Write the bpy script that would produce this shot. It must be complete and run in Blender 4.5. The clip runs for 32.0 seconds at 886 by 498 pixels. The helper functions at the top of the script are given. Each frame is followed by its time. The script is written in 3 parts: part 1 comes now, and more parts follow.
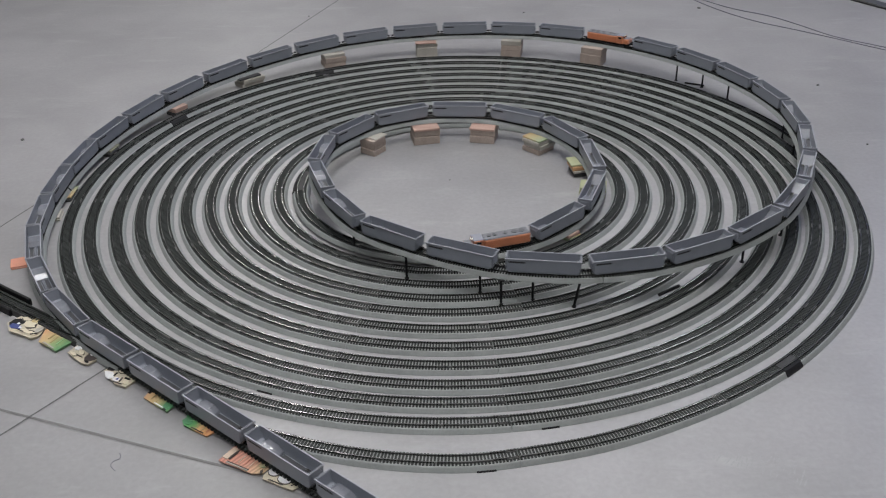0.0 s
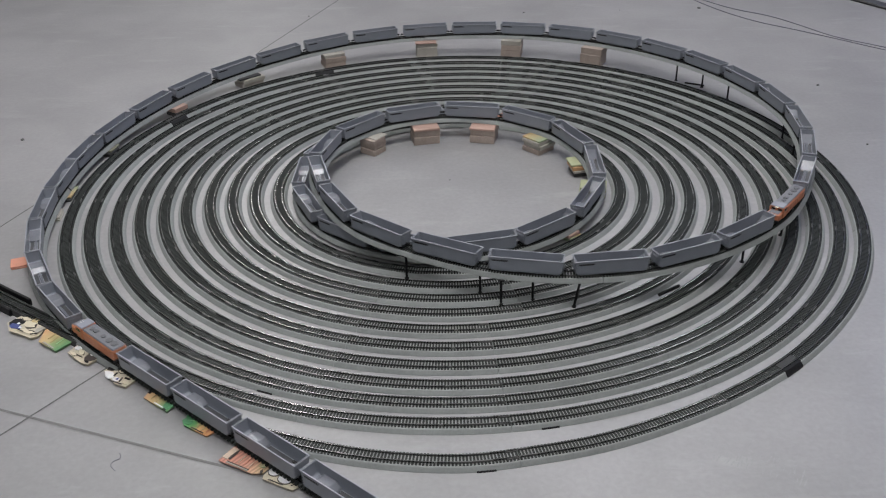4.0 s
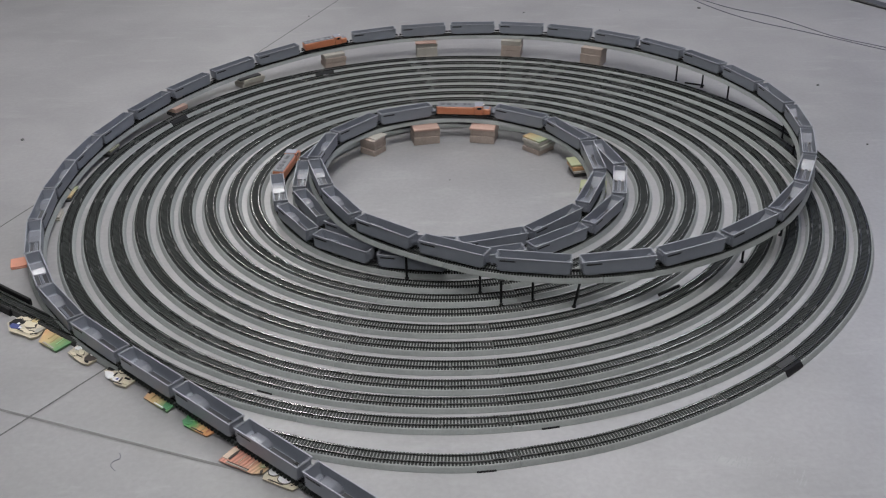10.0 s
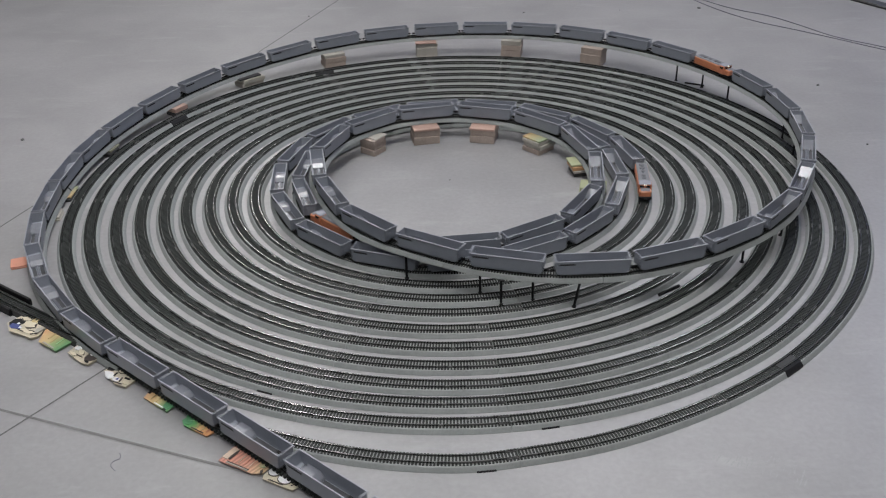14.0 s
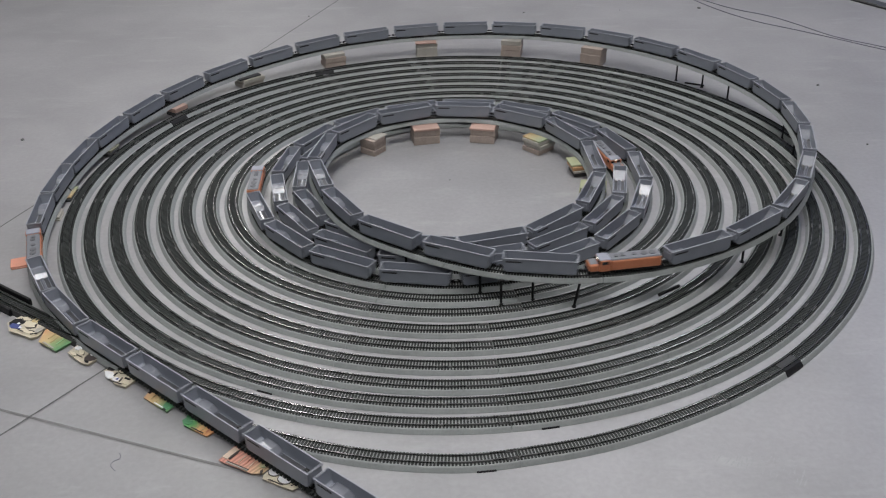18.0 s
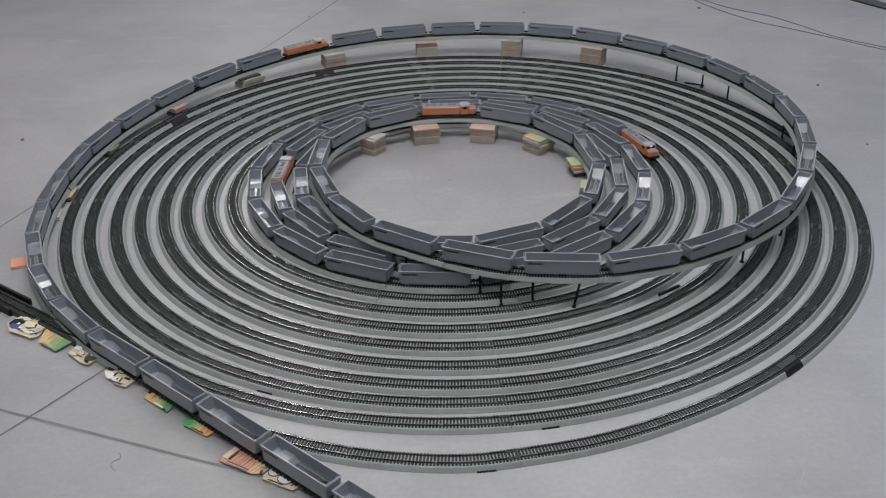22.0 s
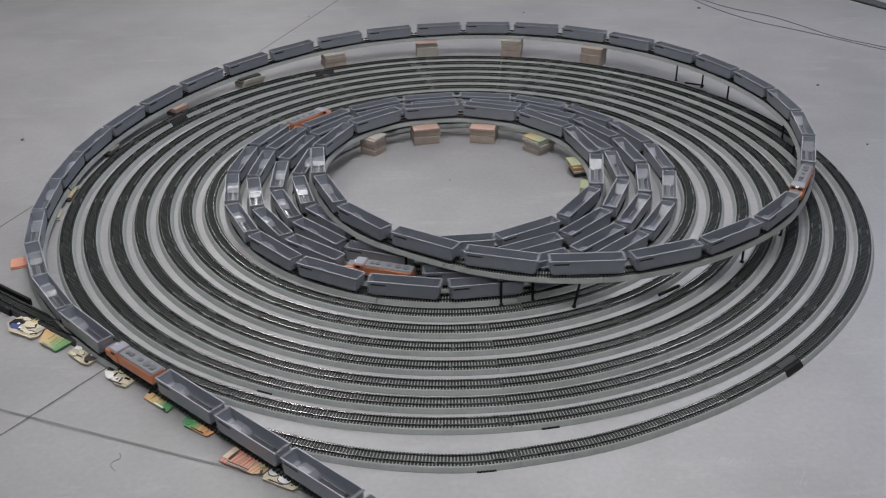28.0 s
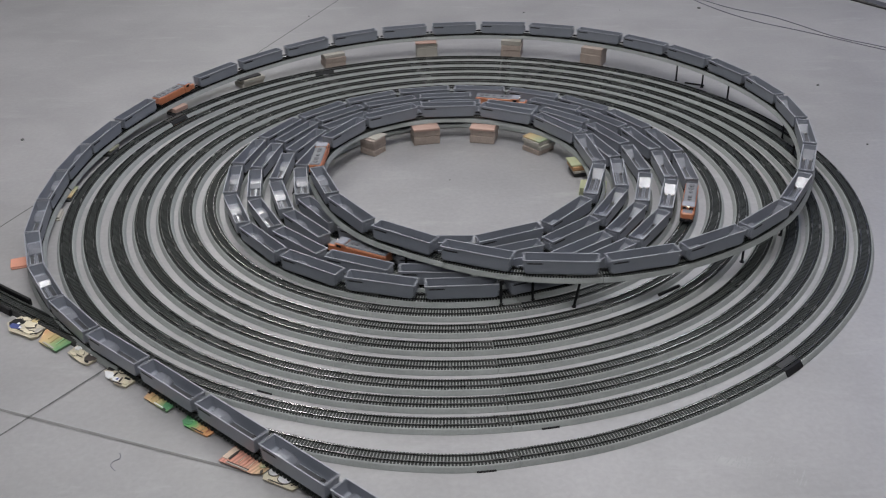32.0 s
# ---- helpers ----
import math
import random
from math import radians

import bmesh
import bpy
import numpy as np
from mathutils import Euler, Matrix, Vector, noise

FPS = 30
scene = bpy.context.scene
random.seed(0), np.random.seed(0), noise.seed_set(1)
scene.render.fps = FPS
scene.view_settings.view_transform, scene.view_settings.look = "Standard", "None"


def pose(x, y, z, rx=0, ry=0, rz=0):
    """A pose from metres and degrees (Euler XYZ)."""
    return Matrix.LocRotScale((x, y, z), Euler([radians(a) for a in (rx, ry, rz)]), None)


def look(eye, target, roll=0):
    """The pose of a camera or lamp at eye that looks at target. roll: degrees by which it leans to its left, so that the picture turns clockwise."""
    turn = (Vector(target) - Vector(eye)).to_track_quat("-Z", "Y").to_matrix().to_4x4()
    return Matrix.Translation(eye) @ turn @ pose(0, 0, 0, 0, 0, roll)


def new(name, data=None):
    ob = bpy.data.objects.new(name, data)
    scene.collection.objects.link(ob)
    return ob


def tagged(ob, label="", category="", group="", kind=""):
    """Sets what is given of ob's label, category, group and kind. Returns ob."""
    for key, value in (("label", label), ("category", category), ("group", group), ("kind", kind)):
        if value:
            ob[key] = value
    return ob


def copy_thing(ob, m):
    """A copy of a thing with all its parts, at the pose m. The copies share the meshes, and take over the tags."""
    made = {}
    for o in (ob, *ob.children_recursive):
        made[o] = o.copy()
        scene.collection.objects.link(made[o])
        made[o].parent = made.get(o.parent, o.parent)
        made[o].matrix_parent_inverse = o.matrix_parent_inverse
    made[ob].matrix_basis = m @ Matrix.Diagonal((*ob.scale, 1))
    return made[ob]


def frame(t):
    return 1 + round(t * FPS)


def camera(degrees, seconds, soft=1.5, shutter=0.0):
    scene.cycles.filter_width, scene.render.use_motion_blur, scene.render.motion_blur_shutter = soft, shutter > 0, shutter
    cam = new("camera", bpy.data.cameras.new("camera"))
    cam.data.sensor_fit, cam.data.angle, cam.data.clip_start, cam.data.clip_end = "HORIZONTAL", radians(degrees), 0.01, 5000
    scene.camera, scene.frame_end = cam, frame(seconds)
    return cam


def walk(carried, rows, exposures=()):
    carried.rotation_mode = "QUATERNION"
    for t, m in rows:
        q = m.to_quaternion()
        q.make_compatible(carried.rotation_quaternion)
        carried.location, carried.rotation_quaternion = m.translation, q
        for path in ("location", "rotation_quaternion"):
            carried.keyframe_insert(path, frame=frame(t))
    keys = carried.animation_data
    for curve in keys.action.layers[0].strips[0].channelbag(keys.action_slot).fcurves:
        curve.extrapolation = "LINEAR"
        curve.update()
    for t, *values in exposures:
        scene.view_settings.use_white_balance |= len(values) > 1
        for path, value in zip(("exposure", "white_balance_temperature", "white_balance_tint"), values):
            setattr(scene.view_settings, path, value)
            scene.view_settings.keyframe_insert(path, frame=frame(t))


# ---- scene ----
cam = camera(49.52, 32.0, soft=1.15, shutter=0.5)
EYE = Vector((-0.0204, -1.2984, 0.6403))
TILT = radians(30.03)
walk(cam, [(t, look(EYE, EYE + Vector((0, math.cos(TILT), -math.sin(TILT))), -1.3805)) for t in (0.0, 32.0)],
     exposures=[(0.0, 0.0), (32.0, 0.0)])

# ---- light: unseen ceiling lamps, some set by glints, some added fill, dim surround ----
world = bpy.data.worlds.new("hall_air")
world.use_nodes = True
world.node_tree.nodes["Background"].inputs[0].default_value = (0.85, 0.9, 1.0, 1)
world.node_tree.nodes["Background"].inputs[1].default_value = 0.02
scene.world = world
LAMP_POWER = 43.0
WARM, COOL, SOFT = (0.975, 0.965, 0.985), (0.86, 0.90, 1.0), (0.985, 0.98, 0.975)
BLUISH = (0.46, 0.54, 1.0)
# added fill without a known source: (0.25, 1.0), (-3.6, 3.0), BLUISH, both at y -3
LAMP_SPOTS = [(0.0, -0.45, 0.88, WARM, 0, .20), (0.25, 1.0, 0.32, WARM, 90, .20), (-1.25, -0.30, 0.24, WARM, 90, .08), (1.45, -0.30, 0.06, COOL, 90, .06), (-0.90, 3.0, 0.52, SOFT, 0, .10), (-3.6, 3.0, 0.18, SOFT, 0, .16),
              (1.30, 3.4, 0.36, COOL, 0, .22), (-1.3, 5.0, 0.42, SOFT, 0, .09), (3.6, 3.6, 1.36, BLUISH, 0, .90), (-0.8, -3.0, 0.48, WARM, 0, .16), (1.1, -3.0, 0.42, WARM, 0, .16)]


# ---- materials ----
def mat(name, base, rough=0.5, metal=0.0, vary=0.12, scale=60.0, bump=0.1, bump_scale=None, spec=0.5, rand=0.0, coat=0.0):
    m = bpy.data.materials.new(name)
    m.use_nodes = True
    nt = m.node_tree
    b = nt.nodes["Principled BSDF"]
    b.inputs["Roughness"].default_value = rough
    b.inputs["Metallic"].default_value = metal
    b.inputs["Specular IOR Level"].default_value = spec
    b.inputs["Coat Weight"].default_value = coat
    co = nt.nodes.new("ShaderNodeTexCoord")
    n1 = nt.nodes.new("ShaderNodeTexNoise")
    n1.inputs["Scale"].default_value = scale
    n1.inputs["Detail"].default_value = 6
    n2 = nt.nodes.new("ShaderNodeTexNoise")
    n2.inputs["Scale"].default_value = scale * 9
    n2.inputs["Detail"].default_value = 3
    for n in (n1, n2):
        nt.links.new(co.outputs["Object"], n.inputs["Vector"])
    add = nt.nodes.new("ShaderNodeMath")
    add.operation = "ADD"
    nt.links.new(n1.outputs["Fac"], add.inputs[0])
    nt.links.new(n2.outputs["Fac"], add.inputs[1])
    ramp = nt.nodes.new("ShaderNodeMapRange")
    ramp.inputs["From Min"].default_value = 0.6
    ramp.inputs["From Max"].default_value = 1.4
    ramp.inputs["To Min"].default_value = 1 - vary
    ramp.inputs["To Max"].default_value = 1 + vary
    nt.links.new(add.outputs[0], ramp.inputs["Value"])
    mul = nt.nodes.new("ShaderNodeMix")
    mul.data_type, mul.blend_type = "RGBA", "MULTIPLY"
    mul.inputs[0].default_value = 1.0
    mul.inputs[6].default_value = (*base, 1)
    nt.links.new(ramp.outputs[0], mul.inputs[7])
    last = mul.outputs[2]
    if rand:
        info = nt.nodes.new("ShaderNodeObjectInfo")
        r2 = nt.nodes.new("ShaderNodeMapRange")
        r2.inputs["To Min"].default_value = 1 - rand
        r2.inputs["To Max"].default_value = 1 + rand
        nt.links.new(info.outputs["Random"], r2.inputs["Value"])
        m2 = nt.nodes.new("ShaderNodeMix")
        m2.data_type, m2.blend_type = "RGBA", "MULTIPLY"
        m2.inputs[0].default_value = 1.0
        nt.links.new(last, m2.inputs[6])
        nt.links.new(r2.outputs[0], m2.inputs[7])
        last = m2.outputs[2]
    nt.links.new(last, b.inputs["Base Color"])
    if bump:
        bp = nt.nodes.new("ShaderNodeBump")
        bp.inputs["Strength"].default_value = bump
        bp.inputs["Distance"].default_value = 0.0006
        n3 = nt.nodes.new("ShaderNodeTexNoise")
        n3.inputs["Scale"].default_value = bump_scale or scale * 12
        n3.inputs["Detail"].default_value = 4
        nt.links.new(co.outputs["Object"], n3.inputs["Vector"])
        nt.links.new(n3.outputs["Fac"], bp.inputs["Height"])
        nt.links.new(bp.outputs[0], b.inputs["Normal"])
    rr = nt.nodes.new("ShaderNodeMapRange")
    rr.inputs["To Min"].default_value = max(rough - 0.08, 0.03)
    rr.inputs["To Max"].default_value = min(rough + 0.08, 1)
    nt.links.new(n1.outputs["Fac"], rr.inputs["Value"])
    nt.links.new(rr.outputs[0], b.inputs["Roughness"])
    return m


def concrete():
    m = mat("polished_concrete", (0.262, 0.259, 0.262), 0.37, 0, 0.0, 3.0, 0.0)
    nt = m.node_tree
    b = nt.nodes["Principled BSDF"]
    co = nt.nodes.new("ShaderNodeTexCoord")
    layers = []
    for scale, detail, lo, hi in ((1.1, 8, 0.86, 1.14), (7.0, 10, 0.90, 1.10), (160.0, 4, 0.95, 1.05)):
        n = nt.nodes.new("ShaderNodeTexNoise")
        n.inputs["Scale"].default_value, n.inputs["Detail"].default_value = scale, detail
        n.inputs["Distortion"].default_value = 0.4
        nt.links.new(co.outputs["Object"], n.inputs["Vector"])
        r = nt.nodes.new("ShaderNodeMapRange")
        r.inputs["From Min"].default_value, r.inputs["From Max"].default_value = 0.3, 0.7
        r.inputs["To Min"].default_value, r.inputs["To Max"].default_value = lo, hi
        nt.links.new(n.outputs["Fac"], r.inputs["Value"])
        layers.append(r)
    last = None
    for r in layers:
        mx = nt.nodes.new("ShaderNodeMix")
        mx.data_type, mx.blend_type = "RGBA", "MULTIPLY"
        mx.inputs[0].default_value = 1
        if last is None:
            mx.inputs[6].default_value = (0.262, 0.259, 0.262, 1)
        else:
            nt.links.new(last, mx.inputs[6])
        nt.links.new(r.outputs[0], mx.inputs[7])
        last = mx.outputs[2]
    # faint pale scuffs, drawn out one way
    mp = nt.nodes.new("ShaderNodeMapping")
    mp.inputs["Scale"].default_value = (3.0, 11.0, 1.0)
    mp.inputs["Rotation"].default_value = (0, 0, radians(28))
    nt.links.new(co.outputs["Object"], mp.inputs["Vector"])
    n = nt.nodes.new("ShaderNodeTexNoise")
    n.inputs["Scale"].default_value, n.inputs["Detail"].default_value, n.inputs["Roughness"].default_value = 2.2, 9, 0.65
    nt.links.new(mp.outputs[0], n.inputs["Vector"])
    r = nt.nodes.new("ShaderNodeMapRange")
    r.inputs["From Min"].default_value, r.inputs["From Max"].default_value = 0.56, 0.75
    r.inputs["To Min"].default_value, r.inputs["To Max"].default_value = 0.0, 0.30
    nt.links.new(n.outputs["Fac"], r.inputs["Value"])
    mx = nt.nodes.new("ShaderNodeMix")
    mx.data_type = "RGBA"
    nt.links.new(r.outputs[0], mx.inputs[0])
    nt.links.new(last, mx.inputs[6])
    mx.inputs[7].default_value = (0.46, 0.46, 0.46, 1)
    nt.links.new(mx.outputs[2], b.inputs["Base Color"])
    # fine relief of the trowelled surface
    bp = nt.nodes.new("ShaderNodeBump")
    bp.inputs["Strength"].default_value, bp.inputs["Distance"].default_value = 0.15, 0.001
    nt.links.new(n.outputs["Fac"], bp.inputs["Height"])
    nt.links.new(bp.outputs[0], b.inputs["Normal"])
    return m


def gradient(name, stops, rough=0.35, stripes=0.0):
    """Printed card: colours along its length, with fine print grain."""
    m = mat(name, (1, 1, 1), rough, 0, 0.0, 120, 0.05)
    nt = m.node_tree
    b = nt.nodes["Principled BSDF"]
    co = nt.nodes.new("ShaderNodeTexCoord")
    sep = nt.nodes.new("ShaderNodeSeparateXYZ")
    nt.links.new(co.outputs["Generated"], sep.inputs[0])
    n = nt.nodes.new("ShaderNodeTexNoise")
    n.inputs["Scale"].default_value = 5.0
    n.inputs["Detail"].default_value = 5
    nt.links.new(co.outputs["Generated"], n.inputs["Vector"])
    mix = nt.nodes.new("ShaderNodeMath")
    mix.operation = "MULTIPLY_ADD"
    nt.links.new(n.outputs["Fac"], mix.inputs[0])
    mix.inputs[1].default_value = 0.35
    nt.links.new(sep.outputs[0], mix.inputs[2])
    sub = nt.nodes.new("ShaderNodeMath")
    sub.operation = "SUBTRACT"
    nt.links.new(mix.outputs[0], sub.inputs[0])
    sub.inputs[1].default_value = 0.175
    ramp = nt.nodes.new("ShaderNodeValToRGB")
    el = ramp.color_ramp.elements
    while len(el) < len(stops):
        el.new(0.5)
    for e, (pos, col) in zip(el, stops):
        e.position, e.color = pos, (*col, 1)
    nt.links.new(sub.outputs[0], ramp.inputs[0])
    nt.links.new(ramp.outputs[0], b.inputs["Base Color"])
    if stripes:
        w = nt.nodes.new("ShaderNodeTexWave")
        w.inputs["Scale"].default_value = stripes
        w.inputs["Distortion"].default_value = 1.2
        nt.links.new(co.outputs["Generated"], w.inputs["Vector"])
        r = nt.nodes.new("ShaderNodeMapRange")
        r.inputs["To Min"].default_value, r.inputs["To Max"].default_value = 0.7, 1.1
        nt.links.new(w.outputs["Fac"], r.inputs["Value"])
        mx = nt.nodes.new("ShaderNodeMix")
        mx.data_type, mx.blend_type = "RGBA", "MULTIPLY"
        mx.inputs[0].default_value = 1
        nt.links.new(ramp.outputs[0], mx.inputs[6])
        nt.links.new(r.outputs[0], mx.inputs[7])
        nt.links.new(mx.outputs[2], b.inputs["Base Color"])
    return m


M_FLOOR = concrete()
M_WALL = mat("bounce_wall", (0.52, 0.52, 0.53), 0.8, 0, 0.06, 2, 0.1, 60)
M_CEIL = mat("bounce_ceiling", (0.56, 0.56, 0.57), 0.9, 0, 0.05, 2, 0.1, 60)
M_JOINT = mat("floor_joint_dirt", (0.12, 0.12, 0.12), 0.9, 0, 0.3, 90)
M_JOINTPALE = mat("worn_floor_joint", (0.165, 0.163, 0.16), 0.9, 0, 0.3, 60)
M_SCUFF = mat("pale_floor_scuff", (0.288, 0.288, 0.290), 0.5, 0, 0.1, 40)
M_STAIN = mat("dull_floor_stain", (0.225, 0.222, 0.218), 0.6, 0, 0.1, 40)
M_BED = mat("grey_ballast_plastic", (0.238, 0.253, 0.247), 0.55, 0, 0.14, 40, 0.5, 1500, rand=0.07)
M_TIE = mat("black_sleeper_plastic", (0.029, 0.033, 0.031), 0.6, 0, 0.3, 300, 0.1, spec=0.2)
M_TIEBED = mat("dark_ballast", (0.25, 0.255, 0.25), 0.75, 0, 0.2, 300, 0.3, 1500, spec=0.2)
M_RAIL = mat("nickel_silver_rail", (0.18, 0.18, 0.177), 0.26, 1.0, 0.10, 20, 0.0)
M_JOINER = mat("grey_joiner_plastic", (0.10, 0.10, 0.098), 0.5, 0, 0.2, 300, 0.05)
M_BLACK = mat("black_plastic", (0.009, 0.009, 0.010), 0.6, 0, 0.25, 200, 0.1, spec=0.25)
M_DARK = mat("dark_rubber_plate", (0.03, 0.03, 0.03), 0.6, 0, 0.2, 200, 0.2)
M_TUB = mat("grey_wagon_plastic", (0.232, 0.249, 0.284), 0.36, 0, 0.08, 70, 0.08, 900, rand=0.05)
# wagon plastic again, darkened in colour for the shade inside the tub
M_TUBIN = mat("shaded_wagon_inside", (0.176, 0.185, 0.210), 0.19, 0, 0.12, 90, 0.08, 900, rand=0.05)
M_SLOT = mat("slot_shade_grey", (0.06, 0.062, 0.068), 0.5, 0, 0.15, 90, 0.05)
M_RIM = mat("pale_rim_highlight", (0.275, 0.285, 0.315), 0.45, 0, 0.12, 90, 0.05, 900)
M_BOGIE = mat("black_bogie", (0.018, 0.018, 0.02), 0.5, 0, 0.2, 200, 0.1)
M_WHEEL = mat("blackened_wheel", (0.09, 0.085, 0.08), 0.35, 1.0, 0.2, 300, 0.05)
M_MARK = mat("dark_print", (0.02, 0.02, 0.022), 0.5, 0, 0.1, 300, 0.0)
M_ORANGE = mat("orange_loco_paint", (0.54, 0.20, 0.10), 0.38, 0, 0.08, 120, 0.05)
M_FAN = mat("grey_fan_grille", (0.11, 0.112, 0.12), 0.5, 0.1, 0.2, 200, 0.1)
M_OLIVE = mat("dull_olive_card", (0.23, 0.23, 0.165), 0.7, 0, 0.2, 60, 0.1)
M_SILVER = mat("silver_roof_paint", (0.155, 0.16, 0.175), 0.42, 0.0, 0.1, 120, 0.05)
M_CABROOF = mat("slate_cab_roof", (0.25, 0.26, 0.30), 0.4, 0, 0.1, 120, 0.05)
M_GLASS = mat("dark_cab_glass", (0.01, 0.012, 0.015), 0.1, 0, 0.0, 100, 0.0)
M_WOOD = mat("raw_pine_block", (0.37, 0.305, 0.265), 0.75, 0, 0.2, 60, 0.3, 600, rand=0.12)
M_WOODTOP = mat("pink_card", (0.43, 0.29, 0.24), 0.6, 0, 0.12, 60, 0.1, rand=0.1)
M_PALE = mat("pale_card", (0.37, 0.35, 0.31), 0.65, 0, 0.15, 60, 0.1, rand=0.1)
M_YELLOW = mat("yellow_print", (0.48, 0.385, 0.20), 0.45, 0, 0.2, 60, 0.1)
M_CREAM = mat("cream_print", (0.50, 0.455, 0.345), 0.45, 0, 0.2, 60, 0.1)
M_PETAL = mat("pale_yellow_print", (0.60, 0.545, 0.41), 0.42, 0, 0.12, 90, 0.1)
M_OUTLINE = mat("dark_brown_print", (0.055, 0.045, 0.040), 0.45, 0, 0.2, 90, 0.1)
M_LIME = mat("light_green_print_and_glint", (0.32, 0.55, 0.30), 0.42, 0, 0.2, 90, 0.1)
M_BUFF = mat("buff_torn_card", (0.60, 0.47, 0.37), 0.6, 0, 0.15, 90, 0.15)
M_BLUE = mat("blue_print", (0.05, 0.07, 0.22), 0.4, 0, 0.2, 60, 0.1)
M_WHITE = mat("white_print", (0.70, 0.71, 0.72), 0.4, 0, 0.1, 60, 0.1)
M_GREEN = mat("green_print", (0.09, 0.25, 0.12), 0.4, 0, 0.3, 60, 0.1)
M_RED = mat("orange_red_card", (0.56, 0.25, 0.17), 0.5, 0, 0.12, 60, 0.1)
M_OGREEN = gradient("orange_green_print", [(0.0, (0.55, 0.31, 0.17)), (0.45, (0.50, 0.41, 0.21)), (0.72, (0.24, 0.33, 0.15)), (1.0, (0.12, 0.27, 0.13))])
M_GORANGE = gradient("green_orange_print", [(0.0, (0.06, 0.26, 0.09)), (0.4, (0.12, 0.32, 0.12)), (0.6, (0.60, 0.38, 0.18)), (1.0, (0.62, 0.30, 0.14))])
M_FADED = gradient("faded_orange_green_print", [(0.0, (0.44, 0.31, 0.16)), (0.5, (0.40, 0.35, 0.20)), (1.0, (0.28, 0.34, 0.22))], 0.6)
M_CARDORANGE = mat("dull_orange_card", (0.50, 0.29, 0.14), 0.6, 0, 0.15, 60, 0.1)
M_CARDGREEN = mat("pale_green_card", (0.34, 0.36, 0.22), 0.6, 0, 0.15, 60, 0.1)
M_PINK = gradient("pink_striped_print", [(0.0, (0.54, 0.24, 0.19)), (0.6, (0.58, 0.31, 0.23)), (1.0, (0.56, 0.42, 0.25))], stripes=4.0)
M_CABLE = mat("grey_cable", (0.15, 0.15, 0.18), 0.6, 0, 0.1, 200, 0.0)
M_LAMP = bpy.data.materials.new("lamp_tube_glow")
M_LAMP.use_nodes = True
M_LAMP.node_tree.nodes["Principled BSDF"].inputs["Emission Color"].default_value = (1.0, 0.97, 0.93, 1)
M_LAMP.node_tree.nodes["Principled BSDF"].inputs["Emission Strength"].default_value = 6.0
M_BEAM = bpy.data.materials.new("headlight_glow")
M_BEAM.use_nodes = True
M_BEAM.node_tree.nodes["Principled BSDF"].inputs["Emission Color"].default_value = (1.0, 0.85, 0.6, 1)
M_BEAM.node_tree.nodes["Principled BSDF"].inputs["Emission Strength"].default_value = 1.0


# ---- mesh helpers ----
def mesh_of(name, verts, faces, material):
    me = bpy.data.meshes.new(name)
    me.from_pydata(verts, [], faces)
    me.materials.append(material)
    me.update()
    return me


def finish(bm, name, material):
    bmesh.ops.recalc_face_normals(bm, faces=bm.faces)
    me = bpy.data.meshes.new(name)
    bm.to_mesh(me)
    bm.free()
    me.materials.append(material)
    return me


def part(name, data, material, parent, label="", at=None):
    """Links a bmesh, or a ready mesh, as one object under its thing or part."""
    me = data if isinstance(data, bpy.types.Mesh) else finish(data, name, material)
    ob = new(name, me)
    ob.parent = parent
    if at is not None:
        ob.matrix_basis = at
    return tagged(ob, label)


def box(bm, x0, x1, y0, y1, z0, z1, bevel=0.0):
    r = bmesh.ops.create_cube(bm, size=1.0, matrix=Matrix.Translation(((x0 + x1) / 2, (y0 + y1) / 2, (z0 + z1) / 2)) @ Matrix.Diagonal((x1 - x0, y1 - y0, z1 - z0, 1)))
    if bevel:
        es = {e for v in r["verts"] for e in v.link_edges}
        bmesh.ops.bevel(bm, geom=list(es), offset=bevel, segments=1, affect="EDGES", clamp_overlap=True)
    return bm


def rod(bm, a, b, r, n=8):
    a, b = Vector(a), Vector(b)
    q = (b - a).to_track_quat("Z", "Y").to_matrix().to_4x4()
    bmesh.ops.create_cone(bm, cap_ends=True, segments=n, radius1=r, radius2=r, depth=(b - a).length, matrix=Matrix.Translation((a + b) / 2) @ q)
    return bm


def thing(name, label, category, group="", kind="", at=None, data=None):
    ob = new(name, data)
    if at is not None:
        ob.matrix_basis = at
    return tagged(ob, label, category, group, kind)


# ---- plan of the line: angle clockwise from the left, radius, height of the roadbed's foot ----
RAMP = [(-49.5, .5775, .0015), (-37.6, .584, .0024), (-28, .590, .0033), (-18, .592, .0045), (-8, .5885, .0058), (0, .587, .0070), (10, .588, .0088),
        (20, .589, .011), (32, .593, .0145), (45, .600, .0187), (55, .604, .0227), (65, .609, .0272), (90, .614, .033), (105, .613, .0355), (115, .611, .036), (136, .5955, .036), (150, .578, .036), (166, .5535, .036), (174, .5355, .036),
        (190, .4975, .036), (205, .4665, .0355), (220, .4275, .035), (241, .3735, .035), (260, .320, .0345), (279, .2715, .034)]
HELIX = [(300, .241, .033), (330, .208, .032), (360, .203, .031), (405, .195, .029), (450, .190, .028), (480, .193, .026), (510, .200, .0235),
         (540, .2071, .0190), (570, .2160, .0140), (600, .2237, .0098), (630, .2272, .0066), (660, .2298, .0042), (690, .2310, .0036), (720, .2293, .0030),
         (760, .2285, .0022), (800, .2303, .0014), (840, .2349, .0008), (880, .2411, .0004), (920, .2457, .0002), (960, .2471, 0)]
SPIRAL_R, SPIRAL_PITCH = 0.5915, 0.03285
